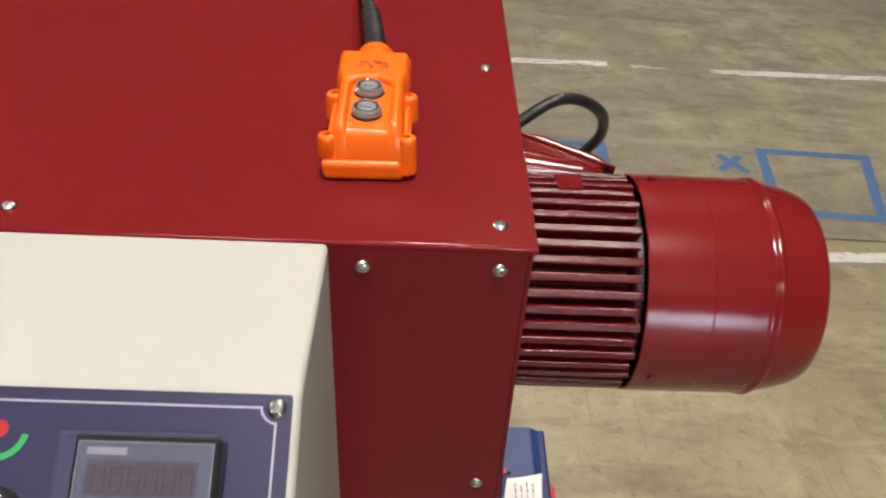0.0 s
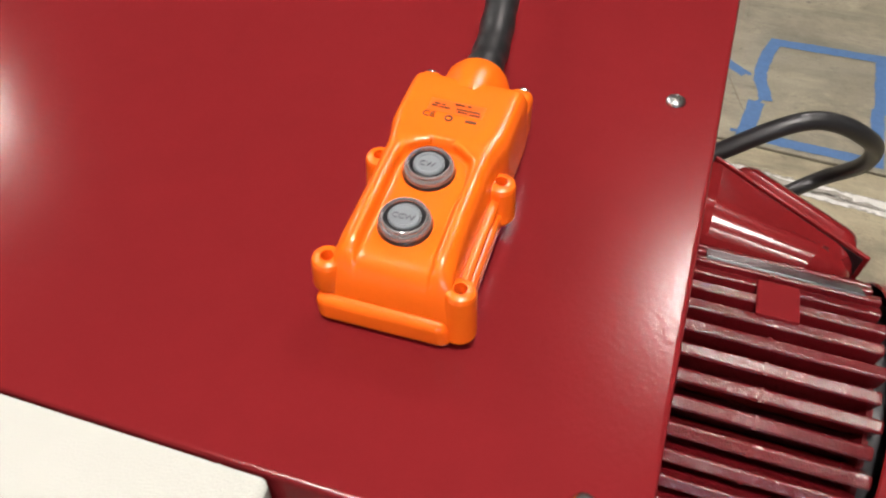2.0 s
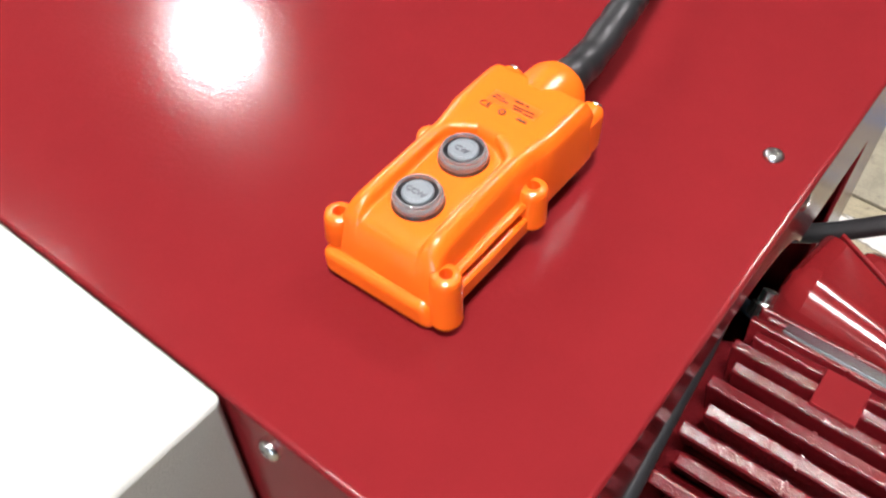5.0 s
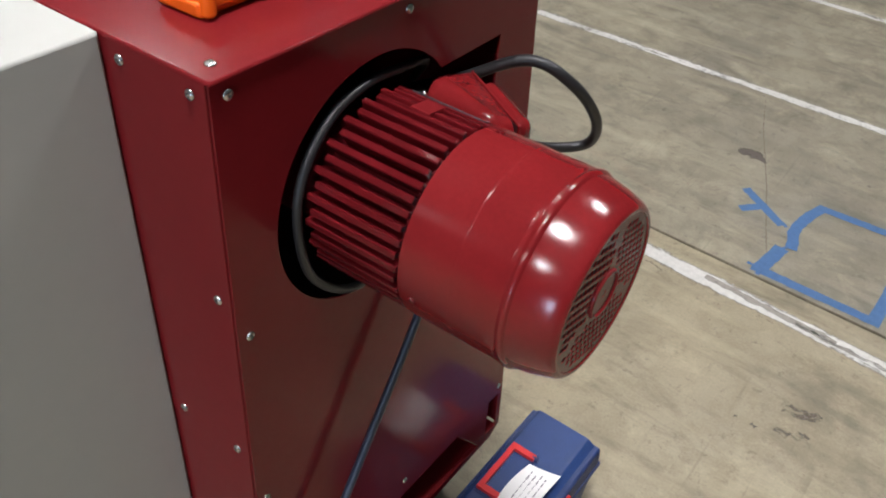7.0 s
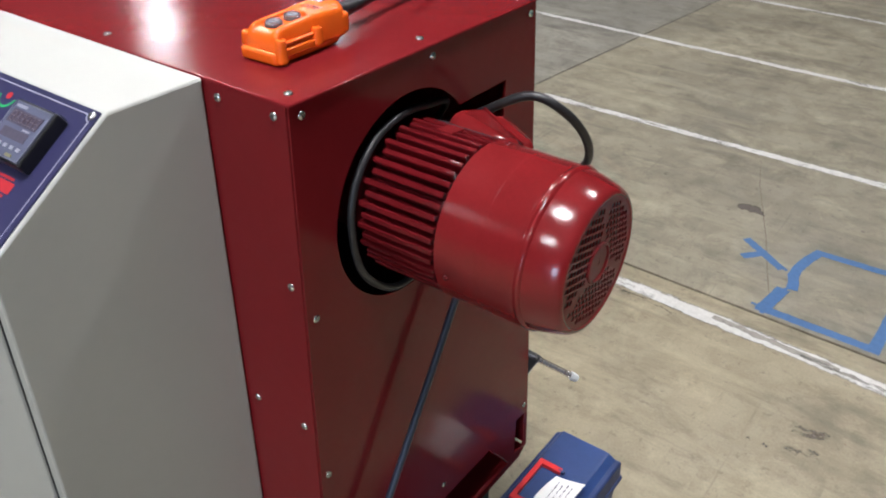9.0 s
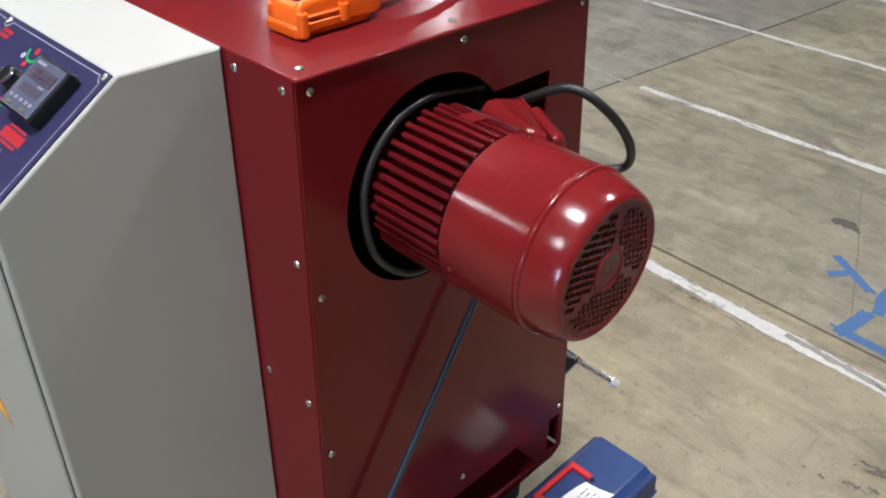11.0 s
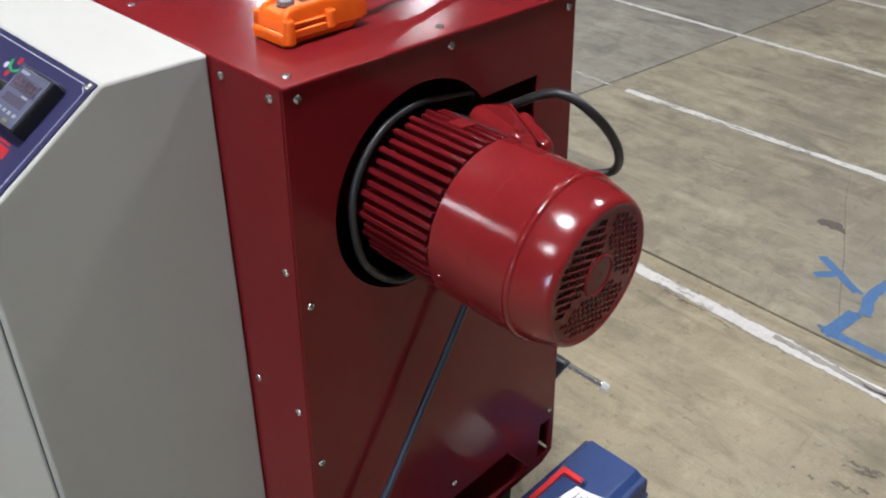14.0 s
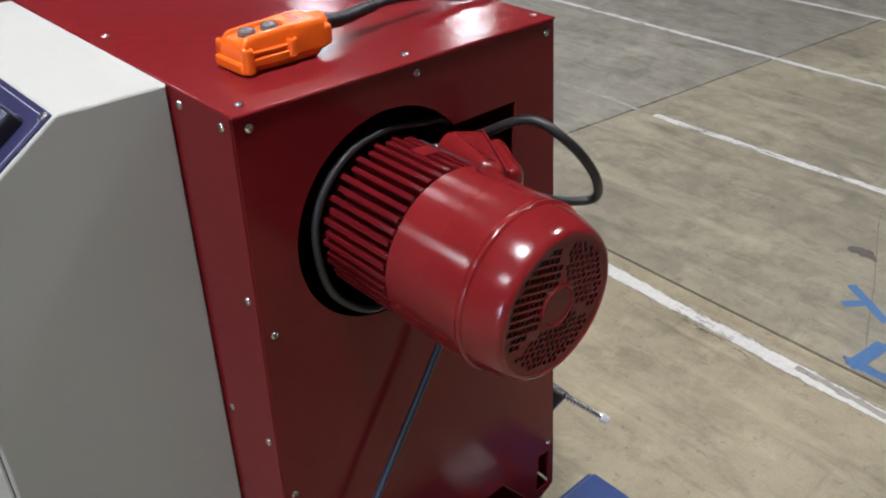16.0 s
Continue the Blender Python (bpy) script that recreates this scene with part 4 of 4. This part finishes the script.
for x0 in (MX0 + 0.012, MX0 + 0.047):
    part("key", bm_box(x0, x0 + 0.012, -MV0 - 0.069, -MV0 - 0.065, MH, MH + 0.0022, 0.0005), M_OLIVE, meter)
for x0, x1, y0, y1 in ((MX0 + 0.003, MX1 - 0.003, -MV0 - 0.0042, -MV0 - 0.0034), (MX0 + 0.003, MX1 - 0.003, -MV1 + 0.0034, -MV1 + 0.0042), (MX0 + 0.003, MX0 + 0.0038, -MV1 + 0.004, -MV0 - 0.004), (MX1 - 0.0038, MX1 - 0.003, -MV1 + 0.004, -MV0 - 0.004)):
    part("cover_edge", bm_box(x0, x1, y0, y1, MH + 0.0008, MH + 0.0020), M_EDGE, meter, "pale strip for the bright edge of the clear cover", smooth=False)
cv = part("clear_cover", bm_box(MX0 - 0.013, MX1 - 0.004, -MV1 + 0.004, -MV0 + 0.003, 0.0, MH - 0.007, 0.003), M_SURR, meter, "smoky clear surround of the meter")

# ---- orange pendant control ----
pendant = tagged(empty("pendant_control", pose(-0.1250, 0.142, TOP, 0, 0, 0.6)), "orange plastic two-button pendant control lying on the red top", "pendant control")
# local axes: y along it to the cable, z up
part("base_shell", bm_hull([(-0.0262, -0.0520, 0.0), (0.0262, -0.0520, 0.0), (0.0262, 0.0560, 0.0), (-0.0262, 0.0560, 0.0),
                            (-0.0318, -0.0625, 0.0180), (0.0318, -0.0625, 0.0180), (0.0300, 0.070, 0.0180), (-0.0300, 0.070, 0.0180)], 0.0055, 4), M_ORANGE, pendant)
part("rim", bm_hull([(-0.0315, -0.0560, 0.0105), (0.0315, -0.0560, 0.0105), (0.0308, 0.071, 0.0105), (-0.0308, 0.071, 0.0105),
                     (-0.0315, -0.0560, 0.0195), (0.0315, -0.0560, 0.0195), (0.0308, 0.071, 0.0195), (-0.0308, 0.071, 0.0195)], 0.0036, 4), M_ORANGE, pendant)
part("front_lip", bm_hull([(-0.0345, -0.0655, 0.0010), (0.0285, -0.0645, 0.0010), (0.0300, -0.0480, 0.0010), (-0.0345, -0.0480, 0.0010),
                           (-0.0350, -0.0662, 0.0180), (0.0265, -0.0652, 0.0180), (0.0280, -0.0480, 0.0180), (-0.0350, -0.0480, 0.0180)], 0.0045, 5), M_ORANGE, pendant)


def pendant_shell():
    """The moulded upper half: two rounded rails beside the button floor, flaring into the shoulders of the head."""
    # y, half width low, half width at the rail's outside, rail crest, floor edge, crest height, floor height
    rows = [(-0.0615, 0.0272, 0.0262, 0.0200, 0.0150, 0.0205, 0.0200), (-0.0600, 0.0278, 0.0270, 0.0205, 0.0150, 0.0310, 0.0300), (-0.0565, 0.0282, 0.0272, 0.0208, 0.0150, 0.0412, 0.0390),
            (-0.0500, 0.0284, 0.0270, 0.0208, 0.0150, 0.0466, 0.0420), (-0.0400, 0.0287, 0.0268, 0.0208, 0.0150, 0.0482, 0.0426), (-0.0200, 0.0287, 0.0266, 0.0208, 0.0152, 0.0494, 0.0432),
            (-0.0040, 0.0288, 0.0266, 0.0208, 0.0158, 0.0500, 0.0438), (0.0010, 0.0288, 0.0266, 0.0208, 0.0152, 0.0502, 0.0440), (0.0080, 0.0289, 0.0267, 0.0209, 0.0138, 0.0504, 0.0441),
            (0.0112, 0.0290, 0.0268, 0.0210, 0.0105, 0.0506, 0.0442), (0.0134, 0.0291, 0.0270, 0.0212, 0.0078, 0.0507, 0.0444), (0.0149, 0.0292, 0.0272, 0.0214, 0.0048, 0.0508, 0.0454), (0.0162, 0.0294, 0.0274, 0.0216, 0.0040, 0.0508, 0.0485),
            (0.0182, 0.0297, 0.0277, 0.0219, 0.0060, 0.0508, 0.0506),
            (0.0235, 0.0304, 0.0290, 0.0232, 0.0140, 0.0508, 0.0507), (0.0300, 0.0310, 0.0300, 0.0242, 0.0140, 0.0509, 0.0509), (0.0480, 0.0312, 0.0302, 0.0246, 0.0140, 0.0510, 0.0510),
            (0.0590, 0.0313, 0.0303, 0.0247, 0.0140, 0.0506, 0.0506), (0.0640, 0.0310, 0.0300, 0.0243, 0.0140, 0.0486, 0.0487), (0.0680, 0.0304, 0.0293, 0.0236, 0.0140, 0.0440, 0.0441),
            (0.0705, 0.0296, 0.0284, 0.0226, 0.0140, 0.0370, 0.0370)]
    line = []
    for k in range(len(rows) - 1):
        a, b, c, d = rows[max(k - 1, 0)], rows[k], rows[k + 1], rows[min(k + 2, len(rows) - 1)]
        for j in range(5):
            q = j / 5
            line.append([0.5 * (2 * b[i] + (c[i] - a[i]) * q + (2 * a[i] - 5 * b[i] + 4 * c[i] - d[i]) * q * q + (3 * b[i] - a[i] - 3 * c[i] + d[i]) * q ** 3) for i in range(7)])
    line.append(list(rows[-1]))
    bm = bmesh.new()
    rings = []
    for y, wb, wo, wr, wf, zr, zf in line:
        zm = 0.016 + 0.72 * (zr - 0.016)
        half = [(wb, y, 0.014), (wb, y, 0.0165), (wo, y, zm), (wo - 0.0018, y, zr - 0.0028), (wr + 0.0006, y, zr), (min(wr - 0.0030, wf + 0.0030), y, zr - 0.15 * (zr - zf)), (wf + 0.0012, y, zf + 0.18 * (zr - zf)), (wf - 0.002, y, zf), (0.0, y, zf)]
        right = spline(half, 4)
        rings.append([bm.verts.new(p) for p in right] + [bm.verts.new((-p.x, p.y, p.z)) for p in reversed(right[:-1])])
    for a, b in zip(rings, rings[1:]):
        for k in range(len(a) - 1):
            bm.faces.new((a[k], a[k + 1], b[k + 1], b[k]))
    bm.faces.new(rings[0])
    bm.faces.new(rings[-1])
    return bm


part("upper_shell", pendant_shell(), M_ORANGE, pendant, angle=60)
for s in (-1, 1):
    for rz, out, high in ((0.0100, 0.0303, 0.0115), (0.0255, 0.0288, 0.0045)):
        part("side_rib", bm_box(s * out - 0.0030, s * out + 0.0030, -0.050, 0.008, rz, rz + high, 0.0022, 3), M_ORANGE, pendant)
    for ly in (-0.0550, 0.0120):
        foot_z = 0.0170 if s < 0 and ly < 0 else (0.0030 if ly < 0 else 0.0110)
        lug = part("lug", bm_lathe([(foot_z, 0.0066), (foot_z + 0.0025, 0.0080), (0.0322, 0.0072), (0.0342, 0.0066), (0.0352, 0.0052), (0.0354, 0.0030), (0.0270, 0.0028), (0.0270, 0.0002)], 24, "z"), M_ORANGE, pendant, "screw lug", pose(s * 0.0304, ly, 0.001))
        part("lug_screw", bm_lathe([(0.0, 0.0028), (0.003, 0.0028)], 10, "z"), M_BROWN, lug, "sunk screw", pose(0, 0, 0.0255))
    end = part("end_lug", bm_box(s * 0.0243 - 0.0066, s * 0.0243 + 0.0066, 0.060, 0.0785, 0.012, 0.0410, 0.0050, 4), M_ORANGE, pendant)
    part("end_screw", bm_lathe([(-0.002, 0.0034), (0.0008, 0.0034), (0.0018, 0.0026), (0.0018, 0.0010), (0.0010, 0.0008), (0.0010, 0.0002)], 14, "z"), M_STEEL, end, "bright end screw", Matrix.Translation((s * 0.0250, 0.0768, 0.0376)) @ Matrix.Rotation(radians(-62), 4, "X"))
part("neck", bm_lathe([(0.056, 0.0168), (0.070, 0.0178), (0.078, 0.0174), (0.0825, 0.0155), (0.084, 0.0115)], 36, "z"), M_ORANGE, pendant, m=Matrix.Translation((0, 0, 0.0345)) @ Matrix.Rotation(radians(-90), 4, "X"))
for by, bz, mark in ((-0.0335, 0.0440, "CCW"), (0.0003, 0.0446, "CW")):
    b = part("button", bm_lathe([(-0.007, 0.0124), (-0.0006, 0.0124), (0.0008, 0.0116)], 36, "z"), M_BLACKP, pendant, "round grey button in a clear ring", pose(-0.0016, by, bz, 2.0))
    part("clear_ring", bm_lathe([(0.0004, 0.0117), (0.0024, 0.0119), (0.0036, 0.0116), (0.0042, 0.0108), (0.0056, 0.0106), (0.0062, 0.0100), (0.0058, 0.0094), (0.0012, 0.0093)], 40, "z", closed=True), M_RING, b, "clear plastic ring")
    part("dark_ring", bm_lathe([(0.0010, 0.0094), (0.0040, 0.0094), (0.0040, 0.0066), (0.0010, 0.0066)], 36, "z", closed=True), M_BLACKP, b)
    part("cap", bm_lathe([(0.001, 0.0074), (0.0050, 0.0073), (0.0056, 0.0068), (0.0056, 0.0058), (0.0052, 0.0053), (0.0052, 0.0002)], 32, "z"), M_BUTTON, b, "grey button cap")
    part("lettering", bm_text(mark, 0.0042), M_INK, b, m=pose(-0.0006, -0.0008, 0.0053), smooth=False)
HT = 0.0508
part("print_field", bm_box(-0.0140, 0.0138, 0.0346, 0.0438, HT - 0.0008, HT + 0.0003), M_PRINT, pendant, "darker printed field", smooth=False)
for x0, x1, dy in ((-0.0015, 0.0035, 0.0418), (0.0048, 0.0066, 0.0418), (-0.0115, -0.0085, 0.0402), (-0.0078, -0.0060, 0.0400), (0.0000, 0.0118, 0.0385), (-0.0125, -0.0095, 0.0384), (-0.0088, -0.0030, 0.0380), (0.0010, 0.0060, 0.0366), (0.0070, 0.0124, 0.0362)):
    part("text_bar", bm_box(x0, x1, dy - 0.0005, dy + 0.0005, HT - 0.0006, HT + 0.0006), M_TEXT, pendant, smooth=False)
part("lettering", bm_text("CE", 0.0054), M_TEXT, pendant, m=pose(-0.0120, 0.0315, HT + 0.0001, 1.5), smooth=False)
part("printed_mark", bm_sheet(circle(-0.0018, 0.0312, 0.0021, 16), (circle(-0.0018, 0.0312, 0.0012, 16),), 0.0009), M_TEXT, pendant, m=pose(0, 0, HT + 0.0005), smooth=False)
part("text_bar", bm_box(0.0065, 0.0120, 0.0306, 0.0322, HT - 0.0006, HT + 0.0005), M_TEXT, pendant, smooth=False)
part("cable_sleeve", bm_tube([(0, 0.070, 0.0340), (-0.001, 0.088, 0.0335), (-0.003, 0.120, 0.0315), (-0.008, 0.160, 0.0340), (-0.011, 0.182, 0.0345)],
                             lambda s: 0.0112 - 0.0018 * s - (0.0006 if int(s * 14) % 2 else 0.0), 16, 8), M_BLACK, pendant, "black ribbed rubber cable sleeve")
part("cable", bm_tube([(-0.006, 0.150, 0.0335), (-0.011, 0.185, 0.0345), (-0.019, 0.239, 0.0325), (-0.024, 0.300, 0.0240), (-0.022, 0.370, 0.0085), (-0.014, 0.418, 0.0070), (-0.010, 0.437, -0.006), (-0.008, 0.447, -0.06), (-0.010, 0.490, -0.45), (-0.010, 0.545, -0.90), (-0.012, 0.566, -1.20), (-0.03, 0.60, -1.272), (-0.12, 0.68, -1.2715)], 0.0062, 12, 8), M_BLACK, pendant, "black control cable over the cabinet's rear edge")

# ---- blue toolbox ----
toolbox = tagged(empty("toolbox", pose(0.1255, 0.567, 0)), "dark blue plastic toolbox with red handle and latches, on the floor", "toolbox")
TW, TL, TH = 0.0895, 0.197, 0.196
part("body", bm_hull([(-TW + 0.012, -TL + 0.012, 0.0), (TW - 0.012, -TL + 0.012, 0.0), (TW - 0.012, TL - 0.012, 0.0), (-TW + 0.012, TL - 0.012, 0.0),
                      (-TW + 0.004, -TL + 0.004, 0.131), (TW - 0.004, -TL + 0.004, 0.131), (TW - 0.004, TL - 0.004, 0.131), (-TW + 0.004, TL - 0.004, 0.131)], 0.008), M_BLUED, toolbox)
lid = part("lid", bm_hull([(-TW, -TL, 0.130), (TW, -TL, 0.130), (TW, TL, 0.130), (-TW, TL, 0.130),
                           (-TW + 0.003, -TL + 0.003, 0.184), (TW - 0.003, -TL + 0.003, 0.184), (TW - 0.003, TL - 0.002, 0.184), (-TW + 0.003, TL - 0.002, 0.184)], 0.006), M_BLUED, toolbox, "dark blue lid with bevelled long edges")
part("lid_plate", bm_hull([(-0.086, -TL + 0.006, 0.176), (TW - 0.006, -TL + 0.006, 0.176), (TW - 0.006, TL - 0.004, 0.176), (-0.086, TL - 0.004, 0.176),
                           (-0.068, -TL + 0.008, TH), (0.054, -TL + 0.008, TH), (0.054, TL - 0.006, TH), (-0.068, TL - 0.006, TH)], 0.003), M_BLUE, lid, "lighter blue raised lid plate")
part("rim", bm_box(-TW - 0.003, TW + 0.003, -TL - 0.003, TL + 0.003, 0.124, 0.138, 0.004), M_BLUED, toolbox)
part("recess", bm_box(-0.066, -0.002, -0.076, 0.079, TH - 0.012, TH + 0.0012, 0.0006), M_BLUED, toolbox, "darker blue patch for the shade in the handle recess")
part("recess", bm_box(-0.048, -0.012, -0.050, 0.053, TH, TH + 0.0030, 0.001), M_BLUE, toolbox, "raised grip well")
hb = [(-0.0635, -0.068), (-0.006, -0.068), (-0.006, -0.054), (-0.0520, -0.054), (-0.0520, 0.058), (-0.006, 0.058), (-0.006, 0.072), (-0.0635, 0.072)]
handle = part("handle", bm_sheet(hb, (), 0.0085), M_REDL, toolbox, "flat red folding handle", pose(0, 0, TH + 0.0095), smooth=False)
for hy in (-0.061, 0.065):
    part("hinge_pin", bm_lathe([(-0.010, 0.0045), (0.004, 0.0045)], 12), M_BLUED, handle, "dark hinge pin", pose(-0.002, hy, -0.004))
for ly in (0.030, -0.115):
    part("latch", bm_box(TW - 0.003, TW + 0.006, ly - 0.022, ly + 0.022, 0.108, 0.178, 0.003), M_REDL, toolbox, "red latch")


def paper_tag():
    """A loose sheet of paper lying on the lid, one long side curled up."""
    bm = bmesh.new()
    rows = []
    for i in range(9):
        v = i / 8
        left, right = -0.004 - 0.012 * math.sin(2.2 * v + 0.2), 0.064 - 0.008 * v
        y0, y1 = 0.044 - 0.118 * v, 0.047 - 0.120 * v
        rows.append([bm.verts.new((left + (right - left) * j / 8, y0 + (y1 - y0) * j / 8, TH + 0.0105 + 0.016 * (j / 8) ** 1.6 * (1 - 0.4 * v))) for j in range(9)])
    for a, b in zip(rows, rows[1:]):
        for j in range(8):
            bm.faces.new((a[j], b[j], b[j + 1], a[j + 1]))
    got = bmesh.ops.extrude_face_region(bm, geom=bm.faces[:])
    bmesh.ops.translate(bm, verts=[g for g in got["geom"] if isinstance(g, bmesh.types.BMVert)], vec=(0, 0, -0.0006))
    return bm


label = tagged(part("paper_label", paper_tag(), M_PAPER, None, "", pose(0.1255, 0.567, 0)), "white printed paper slip curling on the toolbox lid", "label")
for k in range(4):
    u, y0 = 0.20 + 0.17 * k, 0.030 - 0.006 * (k % 2)
    while y0 > -0.060:
        w = 0.006 + 0.005 * ((k * 5 + int(-y0 * 1000)) % 3)
        v = (0.045 - y0) / 0.12
        x, z = -0.006 + 0.068 * u, TH + 0.0110 + 0.016 * u ** 1.6 * (1 - 0.4 * v)
        part("text_bar", bm_box(x, x + 0.0026, y0 - w, y0, z, z + 0.0007), M_INK, label, smooth=False)
        y0 -= w + 0.004


# ---- marks on the floor ----
def ragged_path(points, widths, z, seed, step=0.03, jag=0.006):
    """A thin strip along a line of points, its edges a little uneven; its uv runs in metres along it and from 0 to 1 across."""
    rnd = random.Random(seed)
    mids, wide = [], []
    for k in range(len(points) - 1):
        a, b = Vector(points[k]), Vector(points[k + 1])
        n = max(2, int((b - a).length / step))
        for i in range(n):
            mids.append(a + (b - a) * i / n)
            wide.append(widths[k] + (widths[k + 1] - widths[k]) * i / n)
    mids.append(Vector(points[-1]))
    wide.append(widths[-1])
    bm = bmesh.new()
    uv = bm.loops.layers.uv.new("strip")
    low, up, run = [], [], [rnd.uniform(0, 50)]
    for k, (m, w) in enumerate(zip(mids, wide)):
        d = (mids[min(k + 1, len(mids) - 1)] - mids[max(k - 1, 0)]).normalized()
        side = Vector((-d.y, d.x))
        up.append(bm.verts.new((*(m + side * (w / 2 + rnd.uniform(-jag, jag))), z)))
        low.append(bm.verts.new((*(m - side * (w / 2 + rnd.uniform(-jag, jag))), z)))
        if k:
            run.append(run[-1] + (m - mids[k - 1]).length)
    for i in range(len(mids) - 1):
        f = bm.faces.new((low[i], low[i + 1], up[i + 1], up[i]))
        for loop, (u, v) in zip(f.loops, ((i, 0), (i + 1, 0), (i + 1, 1), (i, 1))):
            loop[uv].uv = (run[u], v)
    return bm


def ragged_strip(x0, y0, x1, y1, w, z, seed, step=0.03, jag=0.006):
    return ragged_path([(x0, y0), (x1, y1)], (w, w), z, seed, step, jag)


def painted_line(x0, y0, x1, y1, w, mat, seed):
    tagged(new("painted_line", mesh_of(ragged_strip(x0, y0, x1, y1, w, 0.0022, seed, 0.02, 0.0022), "painted_line", mat)), "worn white line painted on the concrete floor", "floor line", "floor lines", kind="structure")


painted_line(-9.0, 2.16, 0.73, 1.6545, 0.078, M_LINE, 1)
painted_line(0.72, 1.655, 9.0, 1.90, 0.078, M_LINE, 7)
painted_line(-1.31, 3.022, 0.735, 3.034, 0.074, M_LINE_WORN, 2)
painted_line(0.84, 3.028, 1.00, 3.026, 0.066, M_LINE_FAINT, 3)
painted_line(1.20, 3.005, 9.0, 2.98, 0.074, M_LINE_WORN, 4)
painted_line(-9.0, 3.08, -1.40, 3.03, 0.060, M_LINE_FAINT, 9)
painted_line(-9.0, 4.34, 9.0, 4.09, 0.070, M_LINE_WORN, 5)
painted_line(-9.0, 5.50, 9.0, 5.40, 0.070, M_LINE_WORN, 6)

for x0, y0, x1, y1, k in ((-3.0, 1.800, 0.70, 1.608, 71), (0.74, 1.608, 4.0, 1.696, 72)):
    tagged(new("dirt_streak", mesh_of(ragged_strip(x0, y0, x1, y1, 0.034, 0.0019, k, 0.02, 0.008), "dirt_streak", M_DIRT)), "dark dirt rubbed along the floor line", "dirt", "floor dirt", kind="structure")


# grey scuffs down the middle of the line where wheels have rubbed it
for x0, y0, x1, y1, w, k in ((0.11, 1.697, 0.52, 1.672, 0.034, 75), (0.40, 1.668, 0.72, 1.653, 0.022, 76), (0.70, 1.654, 1.10, 1.665, 0.024, 77)):
    tagged(new("scuff", mesh_of(ragged_strip(x0, y0, x1, y1, w, 0.0026, k, 0.02, 0.006), "scuff", M_SCUFF)), "grey scuff rubbed into the painted line", "scuff", "floor scuffs", kind="structure")


def tape_shape(name, label, runs, seed, w=0.038):
    shape = tagged(empty(name), label, "tape mark", "tape marks")
    for k, run in enumerate(runs):
        wide = [w] * len(run) if isinstance(run[-1], tuple) else [run[-1]] * (len(run) - 1)
        part("tape_strip", ragged_path(run[:len(wide)], wide, 0.0012 + 0.0004 * k, seed + k, 0.02, 0.0016), M_TAPE, shape, smooth=False)


def side_of(x0, y0, x1, y1):
    return [(x0, y0), (x1, y1)]


tape_shape("tape_square", "blue masking tape square on the floor, one side torn",
           [side_of(0.205, 1.846, 0.600, 1.838), side_of(0.580, 1.828, 0.587, 2.075), side_of(0.595, 2.055, 0.602, 2.345), side_of(0.620, 2.328, 0.270, 2.315),
            [(0.286, 2.330), (0.263, 2.250), (0.248, 2.150), (0.250, 2.105), (0.266, 2.055), (0.272, 2.012)], [(0.248, 2.000), (0.238, 1.930), (0.226, 1.832), 0.046],
            [(0.262, 2.018), (0.246, 1.992), 0.012], [(0.186, 1.851), (0.222, 1.850), 0.012], [(0.232, 1.812), (0.230, 1.840), 0.016]], 20)
tape_shape("tape_letter", "letter Y of blue masking tape on the floor", [side_of(0.029, 2.256, 0.206, 2.124), [(0.203, 2.136), (0.222, 2.124), 0.012], side_of(0.058, 2.122, 0.113, 2.186)], 40, 0.034)
tape_shape("tape_square", "square of blue masking tape on the floor", [side_of(1.155, 1.925, 1.535, 1.893), side_of(1.168, 1.915, 1.222, 2.335), side_of(1.205, 2.326, 1.64, 2.305), side_of(1.624, 2.315, 1.520, 1.885)], 60)
tape_shape("tape_letter", "letter X of blue masking tape on the floor", [side_of(1.045, 2.285, 1.132, 2.165), side_of(1.127, 2.280, 1.027, 2.175)], 80, 0.032)


def stain(points, widths, mat, seed):
    tagged(new("stain", mesh_of(ragged_path(points, widths, 0.0016, seed, 0.012, 0.007), "stain", mat, False)), "dark oily stain on the concrete floor", "stain", "floor stains", kind="structure")


stain([(-0.088, 2.486), (-0.070, 2.490), (-0.035, 2.498), (-0.005, 2.484), (0.028, 2.466)], (0.02, 0.062, 0.074, 0.046, 0.016), M_STAIN, 100)
stain([(0.478, 1.326), (0.505, 1.334), (0.540, 1.346), (0.575, 1.362)], (0.02, 0.075, 0.080, 0.03), M_STAIN_FAINT, 101)
stain([(0.485, 1.240), (0.510, 1.252), (0.545, 1.266), (0.570, 1.276)], (0.02, 0.060, 0.050, 0.02), M_STAIN_FAINT, 102)
stain([(0.388, 1.223), (0.399, 1.222)], (0.008, 0.006), M_STAIN, 103)
stain([(0.432, 1.226), (0.446, 1.221)], (0.007, 0.009), M_STAIN, 104)
stain([(0.02, 1.96), (0.05, 1.965)], (0.014, 0.010), M_STAIN_FAINT, 105)

# a hairline crack that runs from the joint past the letter
crack = ragged_path([(0.250, 1.855), (0.209, 1.965), (0.163, 2.088), (0.088, 2.304), (0.020, 2.480), (-0.072, 2.714), (-0.150, 2.960)], (0.003, 0.0045, 0.004, 0.0045, 0.004, 0.0035, 0.002), 0.0009, 120, 0.012, 0.0012)
tagged(new("floor_crack", mesh_of(crack, "floor_crack", M_CRACK, False)), "hairline crack in the concrete floor", "crack", kind="structure")
